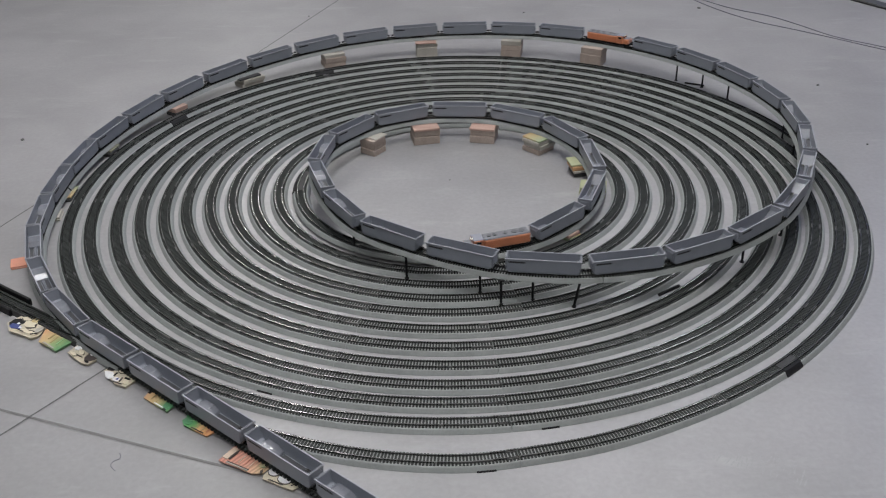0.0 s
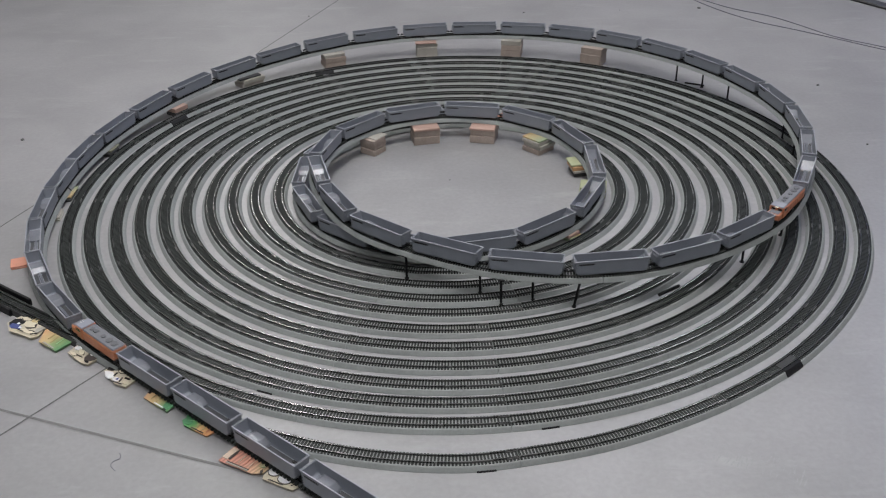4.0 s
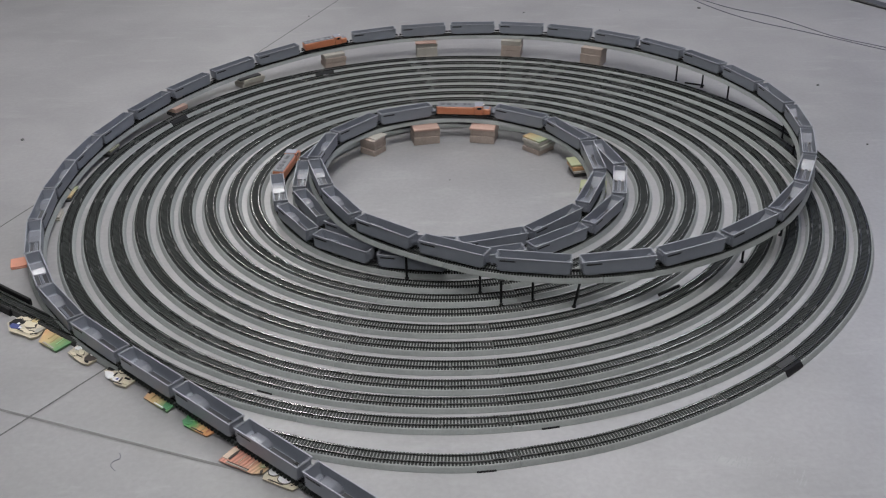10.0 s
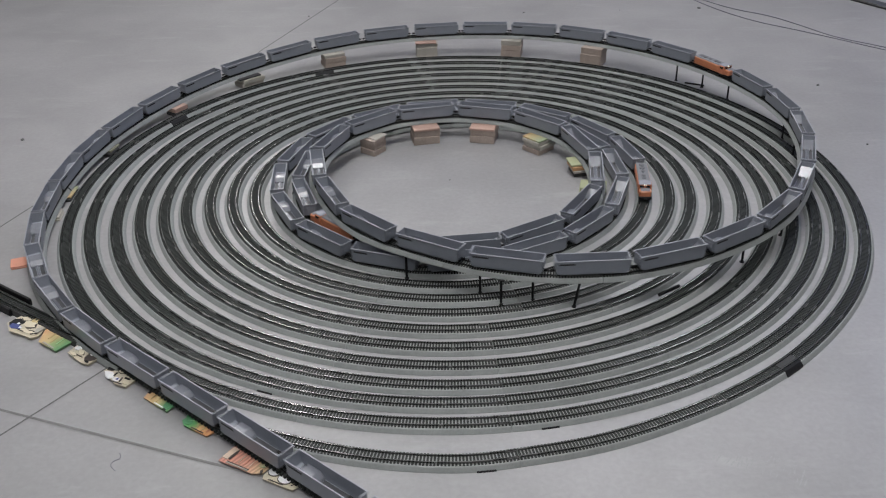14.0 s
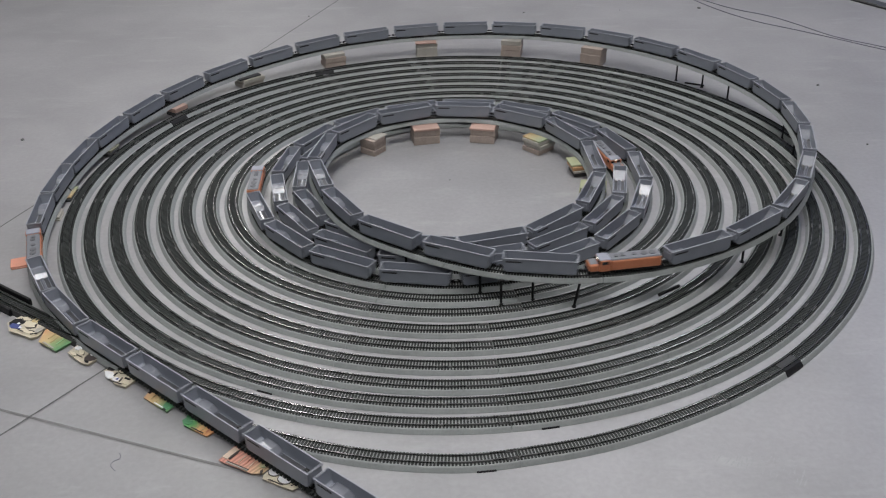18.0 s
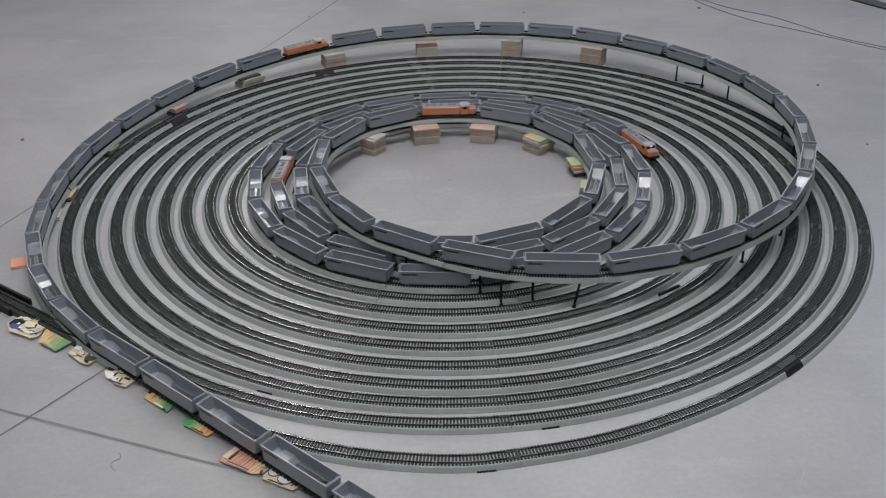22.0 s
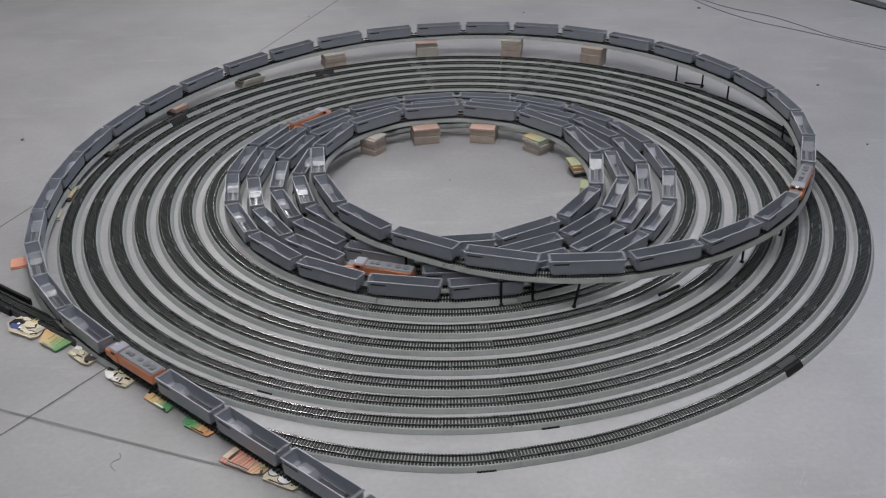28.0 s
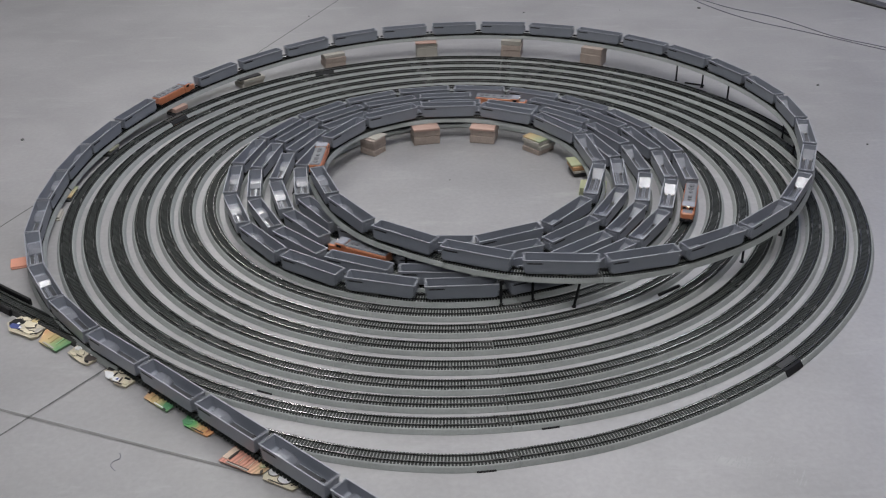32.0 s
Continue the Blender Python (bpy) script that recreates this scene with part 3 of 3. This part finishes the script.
scratch([(-.3434, -.5770), (-.3385, -.5847), (-.3465, -.5880), (-.3480, -.5955), (-.3405, -.6020)], .0008)


def floor_marks(name, spots, material, label, seed):
    """Flat uneven smudges on the concrete: x, y, half length, half width, turn."""
    rng = random.Random(seed)
    verts, faces = [], []
    for x, y, a, b, turn in spots:
        n, base, c, s = 9, len(verts), math.cos(radians(turn)), math.sin(radians(turn))
        for i in range(n):
            k = rng.uniform(.65, 1.1)
            u, v = a * k * math.cos(2 * math.pi * i / n), b * k * math.sin(2 * math.pi * i / n)
            verts.append((x + u * c - v * s, y + u * s + v * c, .0003))
        faces.append(tuple(range(base, base + n)))
    return tagged(new(name, mesh_of(name, verts, faces, material)), label, "floor mark", kind="structure")


rng = random.Random(11)
RIBS = []
for i in range(22):
    for row in range(3):
        if rng.random() < .75:
            RIBS.append((.2230 + i * .0040 + row * .006 + rng.uniform(-.001, .001), -.5740 - i * .0020 - row * .014 + rng.uniform(-.002, .002), rng.uniform(.0045, .0075), rng.uniform(.0007, .0012), 58 + rng.uniform(-12, 12)))
floor_marks("floor_scuff", RIBS, M_SCUFF, "pale ribbed scuff marks on the concrete floor", 3)
floor_marks("floor_stain", [(-.5380, -.4750, .006, .003, 20), (-.6, -.40, .008, .003, 10), (-.4950, -.6200, .007, .003, 30), (-.4300, -.6650, .006, .003, 10), (-.52, -.55, .005, .002, 0)], M_STAIN, "faint dull stains on the concrete floor", 4)


# ---- supports of the raised line ----
def block_stack(angle, layers, inward=0.0, w=.042, d=.036, label="stack of raw wooden blocks under the raised track", turn=0.0, category="block stack"):
    """Layers from the floor up: thickness, material, and shift along and across."""
    c = on_line(np.array([s_at(angle)]))[0]
    a = radians(angle)
    r = math.hypot(c[0], c[1]) - inward
    t = thing("block_stack", label, category, "supports of the raised track", at=pose(-r * math.cos(a), r * math.sin(a), 0, 0, 0, math.degrees(math.atan2(math.cos(a), math.sin(a))) + turn))
    h, z = sum(l[0] for l in layers), 0.0
    for i, (th, material, dx, dy) in enumerate(layers):
        th *= (c[2] - 0.0003) / h
        bm = box(bmesh.new(), -w / 2 + dx, w / 2 + dx, -d / 2 + dy, d / 2 + dy, z + .0001, z + th - .0001, .0007)
        part("block", bm, material, t)
        z += th
    return t


block_stack(67.5, [(.012, M_WOOD, 0, 0), (.012, M_WOOD, .001, -.001), (.008, M_PALE, -.001, 0)], .006)
block_stack(85.8, [(.022, M_PALE, 0, 0), (.008, M_PALE, .001, .001), (.003, M_WOODTOP, -.002, -.001)], .008, .042)
block_stack(102.3, [(.016, M_WOOD, 0, 0), (.010, M_WOOD, .001, 0), (.010, M_PALE, 0, .001)], .008, .040)
block_stack(118.3, [(.022, M_WOOD, 0, 0), (.012, M_WOOD, .001, .001)], .008, .042)
block_stack(50.0, [(.010, M_PALE, 0, 0), (.010, M_PALE, .003, -.002), (.004, M_DARK, -.004, 0)], .006, .046, .030, "low stack of pale cards under the raised track")
block_stack(33.0, [(.007, M_DARK, 0, -.002), (.009, M_WOODTOP, .001, -.001)], .0085, .030, .024, "pink card on a dark pad under the raised track")
block_stack(15.0, [(.006, M_DARK, -.002, -.001), (.004, M_OLIVE, .003, 0)], .0060, .028, .020, "thin cream cards under the raised track")
block_stack(-.5, [(.004, M_DARK, -.002, -.001), (.003, M_FADED, .002, 0)], .0062, .036, .022, "thin dull yellow cards under the raised track")
block_stack(-7.2, [(.003, M_PALE, 0, 0), (.003, M_PALE, .002, .001)], .0060, .028, .022, "thin pale cards under the raised track")
block_stack(-19.5, [(.004, M_RED, 0, 0), (.004, M_RED, .001, .001)], -.017, .024, .030, "orange red card under the raised track")
block_stack(405.0, [(.009, M_WOOD, 0, 0), (.009, M_WOOD, .002, .001), (.007, M_WOOD, -.001, -.001), (.0018, M_PALE, .004, -.001)], .012, .029, .030, turn=8)
block_stack(435.0, [(.013, M_WOOD, 0, 0), (.010, M_WOOD, .001, .001), (.004, M_WOODTOP, 0, -.002)], .014, .043, .036, "wooden blocks with a pink card on top under the raised track", -4)
block_stack(467.0, [(.013, M_WOOD, 0, 0), (.010, M_WOOD, .001, .001), (.004, M_WOODTOP, 0, -.002)], .014, .041, .036, "wooden blocks with a pink card on top under the raised track", 3)
block_stack(498.0, [(.008, M_WOOD, 0, 0), (.007, M_PALE, .002, .001), (.006, M_PALE, 0, -.001), (.003, M_FADED, 0, 0)], .013, .036, .036, "stack of yellow and green printed cards under the raised track")
block_stack(530.0, [(.006, M_DARK, 0, .004), (.004, M_PALE, .002, .003), (.006, M_CARDORANGE, .001, .001), (.003, M_CARDGREEN, -.001, -.001)], .010, .030, .034, "orange card under a pale green one below the raised track")
block_stack(551.0, [(.008, M_CARDGREEN, 0, 0), (.006, M_CARDGREEN, .002, .001)], .006, .028, .038, "pale green printed cards under the raised track")
block_stack(588.0, [(.006, M_FADED, 0, 0), (.005, M_WOODTOP, .002, -.001)], -.003, .022, .026, "pink and green cards under the lowering track")
block_stack(612.0, [(.004, M_PALE, 0, 0), (.004, M_FADED, .002, -.001)], .002, .026, .022, "thin faded cards under the lowering track")
block_stack(645.0, [(.003, M_PALE, 0, 0), (.002, M_PALE, .002, .001)], .002, .024, .020, "thin pale cards under the lowering track")


def track_pillar(x, y, lean=(0, 0)):
    a = math.degrees(math.atan2(y, -x)) % 360
    z = float(np.interp(s_at(a if a > 60 else a + 360), LINE_S, LINE_P[:, 2])) - .0002
    t = thing("track_pillar", "thin black plastic pillar holding up the raised track", "pillar", "black pillars of the raised track", at=pose(x, y, 0))
    bm = bmesh.new()
    rod(bm, (0, 0, .0012), (lean[0], lean[1], z - .001), .0016, 8)
    part("post", bm, M_BLACK, t)
    part("foot", rod(bmesh.new(), (0, 0, 0), (0, 0, .0014), .0030, 10), M_BLACK, t)
    part("cap", box(bmesh.new(), lean[0] - .004, lean[0] + .004, lean[1] - .0018, lean[1] + .0018, z - .0014, z, .0003), M_BLACK, t)
    return t


for px, py, ln in ((.135, -.337, (.006, .002)), (.048, -.327, (0, 0)), (.024, -.302, (0, 0)), (.087, -.318, (0, 0)), (-.067, -.263, (0, 0)), (-.1378, -.191, (0, 0)),
                   (.363, -.243, (0, 0)), (.434, -.176, (.001, 0)), (.426, .422, (0, 0)), (.465, .383, (0, 0)), (.495, .320, (0, 0)), (.536, .140, (0, 0)), (.529, .067, (0, 0))):
    track_pillar(px, py, ln)


def loose_rod(a, b, r, label):
    bm = bmesh.new()
    rod(bm, a, b, r, 8)
    return tagged(new("loose_rod", finish(bm, "loose_rod", M_BLACK)), label, "rod")


loose_rod((.2376, -.330, .0096), (.266, -.3107, .0096), .0021, "short black plastic rod lying across the track")
loose_rod((.4391, .4059, .0016), (.4708, .3888, .0016), .0015, "short black plastic rod lying on the floor")


# ---- rerailer plates laid over the track ----
def rerailer(a0, a1, side=0, label="black rerailer plate clipped over the track"):
    s0, s1 = (s_at(a0), s_at(a1)) if a0 > -49.5 else (a0, a1)
    o = on_line(np.array([(s0 + s1) / 2]))[0]
    t = thing("rerailer", label, "rerailer", "rerailers on the track", at=pose(*o))
    c, d, n = frames_along(s0, s1, 0.008)
    for sg in (-1, 1):
        if side and sg != side:
            continue
        prof = [(sg * .0132, .0002), (sg * .0126, .0030), (sg * .0090, .0064), (sg * .0062, .0070), (sg * .0062, .0061), (sg * .0092, .0056), (sg * .0122, .0012)]
        part("ramp", mesh_of("ramp", *sweep(prof if sg > 0 else prof[::-1], c, n, o), M_BLACK), None, t)
    part("centre_plate", mesh_of("centre_plate", *sweep([(-.0036, .0059), (-.0036, .0072), (.0036, .0072), (.0036, .0059)], c, n, o), M_DARK), None, t)


rerailer(4551.8, 4554.6, 1)
rerailer(4348.0, 4352.0)
rerailer(4382.0, 4386.0)
rerailer(714.0, 730.0, 1)
rerailer(-.416, -.288)


def track_clip(angle, length=.018):
    """A dark strip at the outer foot of the roadbed, for the black gap of a stepped joint."""
    s0 = s_at(angle)
    c, d, n = frames_along(s0 - length / 2, s0 + length / 2, .006)
    o = on_line(np.array([s0]))[0]
    me = mesh_of("track_clip", *sweep([(.0124, .0001), (.0121, .0016), (.0130, .0014), (.0134, .0001)], c, n, o), M_BLACK)
    return thing("track_clip", "small dark strip for the gap at a stepped track joint", "clip", "joint clips of the track", at=pose(*o), data=me)


for a0 in (4588.6, 4221.5, 3893.7):
    track_clip(a0)


# ---- straight siding with a black girder end ----
def siding():
    a, d = Vector((-.4376, -.386, 0)), Vector((-.8148, .5797, 0))
    n = Vector((-d.y, d.x, 0))
    L, z0 = 0.645, .0004
    t = thing("siding_track", "straight siding track branching off beside printed cards", "model railway track", at=pose(a.x, a.y, 0))
    c = np.array([tuple(d * k + Vector((0, 0, z0))) for k in np.linspace(0, L, 20)])
    sd = np.array([tuple(n)] * 20)
    o = np.zeros(3)
    part("roadbed", mesh_of("roadbed", *sweep(BED, c, sd, o), M_DARK), None, t, "dark roadbed")
    for sg in (-1, 1):
        g = sg * .00495
        part("rail", mesh_of("rail", *sweep([(g - .0005, .0055), (g - .0005, .0079), (g + .0005, .0079), (g + .0005, .0055)], c, sd, o), M_RAIL), None, t, "bare metal rail")
    for sg in (-1, 1):
        bm = bmesh.new()
        box(bm, .120, .625, sg * .0138 - .0019, sg * .0138 + .0019, 0, .0095, .0005)
        part("girder", bm, M_BLACK, t, "black girder plate", Matrix((d, n, Vector((0, 0, 1)))).transposed().to_4x4())
    verts, faces = [], []
    for i in range(int(L / .0045)):
        p0 = d * (.002 + i * .0045) + Vector((0, 0, z0))
        b0 = len(verts)
        for z in (.0050, .0060):
            for u, v in ((-1, -1), (1, -1), (1, 1), (-1, 1)):
                verts.append(tuple(p0 + n * u * .0082 + d * v * .0011 + Vector((0, 0, z))))
        faces += [tuple(b0 + k for k in q) for q in ((4, 5, 6, 7), (0, 1, 5, 4), (1, 2, 6, 5), (2, 3, 7, 6), (3, 0, 4, 7))]
    tagged(part("sleeper_strip", mesh_of("sleeper_strip", verts, faces, M_TIE), None, t, "black plastic sleepers moulded in one strip"), kind="stuff")


siding()


# ---- printed cards under the straight line ----
T0 = Vector((-.3695, -.4327, 0))
ALONG, OUT = Vector((.7604, -.6494, 0)), Vector((-.6494, -.7604, 0))


def printed_card(corners, material, label, th=.0045, patches=()):
    """A flattened printed box: corners (millimetres along the line and outward) and print patches (along, out, half sizes, ink, turn, sides)."""
    t = thing("printed_card", label, "card", "printed cards under the straight track")
    mk, mo = (sum(c[i] for c in corners) / len(corners) for i in (0, 1))
    mid = T0 + ALONG * mk * .001 + OUT * mo * .001
    t.matrix_basis = Matrix.Translation((mid.x, mid.y, 0)) @ Matrix((ALONG, -OUT, Vector((0, 0, 1)))).transposed().to_4x4()
    rng = random.Random(int(corners[0][0]) + 7)
    edge = [((k - mk) * .001, (mo - o) * .001) for k, o in corners]
    n = len(edge)
    bm = bmesh.new()
    low = [bm.verts.new((x * .93, y * .90, 0)) for x, y in edge]
    top = [bm.verts.new((x, y, th + rng.uniform(-.0007, .0002))) for x, y in edge]
    bm.faces.new(low)
    bmesh.ops.triangulate(bm, faces=[bm.faces.new(top)])
    for i in range(n):
        bm.faces.new((low[i], low[(i + 1) % n], top[(i + 1) % n], top[i]))
    body = part("body", bm, material, t)
    for i, (k, o, ra, ro, ink, turn, sides) in enumerate(patches):
        bm = bmesh.new()
        place = pose((k - mk) * .001, (mo - o) * .001, th + .0001 + .00012 * i, 0, 0, turn) @ Matrix.Diagonal((ra * .001, ro * .001, .0008, 1))
        bmesh.ops.create_cone(bm, cap_ends=True, segments=sides, radius1=1, radius2=.96, depth=1, matrix=place @ pose(0, 0, 0, 0, 0, 45 if sides == 4 else 0))
        if 4 < sides < 12:
            for v in bm.verts:
                v.co.x += math.sin(v.co.y * 2300 + v.co.x * 900) * ra * .00022
                v.co.y += math.sin(v.co.x * 2100 + 1) * ro * .00022
        part("print_patch", bm, ink, body)
    return t


printed_card([(-184, 47), (-185, 25), (-172, 12), (-146, 10), (-139, 22), (-130, 38), (-133, 46), (-151, 49.5), (-167, 54)], M_CREAM,
             "crumpled cream card with dark blue and yellow print", .0045,
             [(-176, 39, 9, 8, M_BLACK, 10, 6), (-169, 44, 9, 5, M_BLUE, 12, 6), (-171, 39, 2.6, 2.2, M_WHITE, 8, 4), (-162, 42.5, 2.6, 2.2, M_WHITE, 8, 4),
              (-171, 26, 8, 6.6, M_OUTLINE, 30, 9), (-171, 26, 7.2, 5.8, M_PETAL, 30, 9), (-157, 31, 10, 6.8, M_OUTLINE, -20, 9), (-157, 31, 9.2, 6, M_PETAL, -20, 9), (-160, 23, 6.5, 5, M_YELLOW, 10, 8),
              (-146, 42, 11, 3.4, M_PETAL, 16, 6), (-143, 38, 9, .8, M_BLACK, 24, 4), (-138, 32, 4.5, 6, M_PALE, 10, 5), (-136, 40, 6, .8, M_BLACK, 50, 4), (-155, 46, 8, .7, M_OUTLINE, 8, 4)])
printed_card([(-135, 26), (-120, 43.5), (-87, 41.5), (-89, 12), (-132, 10)], M_OGREEN, "flat card printed in orange fading to green", .0042,
             [(-104, 40.5, 15, 1.5, M_PALE, 2, 4), (-108, 30, .7, 9, M_YELLOW, 12, 4), (-116, 28, .6, 8, M_YELLOW, 12, 4), (-99, 28, .6, 9, M_LIME, 12, 4)])
printed_card([(-78, 21), (-74, 34.5), (-46.5, 35.5), (-36, 33), (-36, 10), (-76, 10)], M_CREAM, "crumpled cream card with dark brown print", .0040,
             [(-43, 23, 9, 8, M_OUTLINE, 10, 7), (-47, 19.5, 2.6, 2, M_WHITE, 0, 12), (-70, 22, 5, 3.4, M_WHITE, 20, 7), (-61, 24, 8, 3.4, M_OUTLINE, -14, 8), (-61, 24, 7.4, 2.8, M_PETAL, -14, 8),
              (-57, 30, 8, .7, M_OUTLINE, 6, 4), (-40, 31, 3.5, 1.4, M_BLACK, 10, 5), (-66, 32, 6, 2, M_PETAL, 0, 6)])
printed_card([(-12, 28), (-11, 18), (-6, 8), (30, 6), (32, 30), (17, 34)], M_CREAM, "white and cream printed card with black marks", .0038,
             [(-6, 20, 6.5, 4, M_BLACK, 40, 6), (-8, 18, 3, 1.6, M_WHITE, 40, 5), (1, 28.5, 9, 4.4, M_WHITE, -6, 7), (5, 24, 1.2, 4.6, M_BLACK, 20, 4), (13, 29, 5.2, 4, M_WHITE, 0, 9), (14.5, 28, 1.6, 2, M_BLUE, 0, 8),
              (18, 26, 1, 5, M_OUTLINE, 25, 4), (7, 17, 5.4, 3.4, M_OUTLINE, 0, 8), (7, 17, 4.8, 2.8, M_PETAL, 0, 8), (23, 20.8, 5, 1.5, M_BLACK, 14, 4), (27, 26, 4, 3, M_PETAL, 0, 7), (20, 32, 9, .8, M_OUTLINE, 12, 4)])
printed_card([(58, 17), (62, 28), (101, 27), (98, 8), (60, 6)], M_OGREEN, "flat card printed orange and green", .0034,
             [(60.5, 18, 2.4, 3.4, M_BLACK, 0, 4), (95, 18, 6, 8, M_GREEN, 6, 7), (86, 26, 11, .9, M_WHITE, 2, 4), (78, 20, .7, 6, M_YELLOW, 14, 4), (70, 20, .6, 7, M_YELLOW, 14, 4), (96, 26.4, 3, 1.2, M_DARK, 0, 5)])
# the lime streak paints a pale green glint onto the card
printed_card([(122, 16), (132, 29), (164, 25), (166, 10), (124, 4)], M_GORANGE, "flat card printed green and orange", .0034,
             [(131, 22, 6, 6.4, M_GREEN, 10, 7), (134, 19.5, 6, 1.2, M_LIME, 28, 5), (146, 19, .7, 8, M_YELLOW, 6, 4), (153, 18, .6, 7.5, M_YELLOW, 6, 4), (159, 17, .6, 7, M_RED, 6, 4), (150, 25.8, 12, .6, M_OUTLINE, 7, 4)])
printed_card([(197, 14), (201, 40), (241, 32), (249, 25), (247, 5), (199, 5)], M_PINK, "pink striped card box with a pale torn end", .0034,
             [(203, 26, 4.6, 12, M_BUFF, 5, 4), (207.6, 24, 1.8, 9, M_OUTLINE, 4, 5), (222, 34.6, 19, 1.0, M_PALE, 11, 4), (222, 33.2, 19, .5, M_OUTLINE, 11, 4), (219, 25, .5, 8, M_BUFF, 8, 4),
              (226, 24, .4, 8, M_RED, 8, 4), (232, 22, .5, 8, M_BUFF, 8, 4), (241, 16, 5, 7, M_FADED, 0, 6), (247.5, 25, 1.4, 3, M_OUTLINE, 30, 5)])
printed_card([(251, 26), (254, 30), (288, 23), (290, 5), (250, 5)], M_CREAM, "cream card with round white printed patches", .0034,
             [(256.4, 16, 7.0, 7.2, M_OUTLINE, 0, 18), (256.4, 16, 6.4, 6.5, M_WHITE, 0, 18), (272, 18, 7.8, 6.2, M_OUTLINE, 6, 18), (272, 18, 7.1, 5.5, M_WHITE, 6, 18),
              (284, 17, .6, 5, M_OUTLINE, -20, 4), (268, 26, 12, .6, M_OUTLINE, 12, 4), (280, 12, 5, 2.5, M_PETAL, 0, 7)])


# ---- cables, strip and crumbs on the floor ----
def cable(points, r, label):
    cu = bpy.data.curves.new("floor_cable", "CURVE")
    cu.dimensions = "3D"
    sp = cu.splines.new("NURBS")
    sp.points.add(len(points) - 1)
    for q, (x, y) in zip(sp.points, points):
        q.co = (x, y, r, 1)
    sp.use_endpoint_u, sp.order_u = True, 3
    cu.bevel_depth, cu.bevel_resolution, cu.resolution_u = r, 2, 8
    cu.materials.append(M_CABLE)
    return tagged(new("floor_cable", cu), label, "cable", "thin cables on the floor")


cable([(.50, 1.18), (.5841, .9603), (.6296, .8538), (.6824, .7715), (.7394, .7176), (.7926, .6623), (.8802, .5634), (1.2, .22)], .0010, "thin grey cable trailing over the concrete floor")
cable([(.50, 1.14), (.6038, .9586), (.6596, .8693), (.7219, .8196), (.7697, .7354), (.8116, .6493), (.8887, .5842), (1.25, .18)], .0010, "thin grey cable trailing over the concrete floor")
t_strip = thing("rubber_strip", "dark rubber strip lying on the concrete floor", "strip", at=pose(1.136, .636, 0, 0, 0, -59))
part("band", box(bmesh.new(), -.75, .75, -.016, .016, 0, .006, .002), M_DARK, t_strip)
rng = random.Random(5)
for cx, cy, cr in ((.583, .8895, .006), (.6786, .3805, .004), (.6643, .1116, .003), (.1788, .8872, .003), (-.7287, .2131, .005), (-.0075, .0182, .0018), (-.22, .62, .002), (-.318, .90, .003), (.40, .89, .002)):
    bm = bmesh.new()
    bmesh.ops.create_icosphere(bm, subdivisions=1, radius=cr)
    for v in bm.verts:
        v.co = Vector((v.co.x * rng.uniform(.7, 1.2), v.co.y * rng.uniform(.4, .9), max(v.co.z, -cr * .2) * .5 + cr * .1))
    ob = thing("floor_crumb", "small dark crumb of dirt on the concrete floor", "crumb", "crumbs on the floor", at=pose(cx, cy, 0, 0, 0, rng.uniform(0, 90)), data=finish(bm, "floor_crumb", M_JOINT))


def motions():
    times = [i * 0.25 for i in range(129)]
    heads = smooth([t for t, s in RUN], [s for t, s in RUN], times)
    surges = smooth([t for t, g in SURGE], [g for t, g in SURGE], times)
    for i, car in enumerate(TRAIN):
        walk(car, [(t, rail_pose(h - i * PITCH, g)) for t, h, g in zip(times, heads, surges)])


motions()
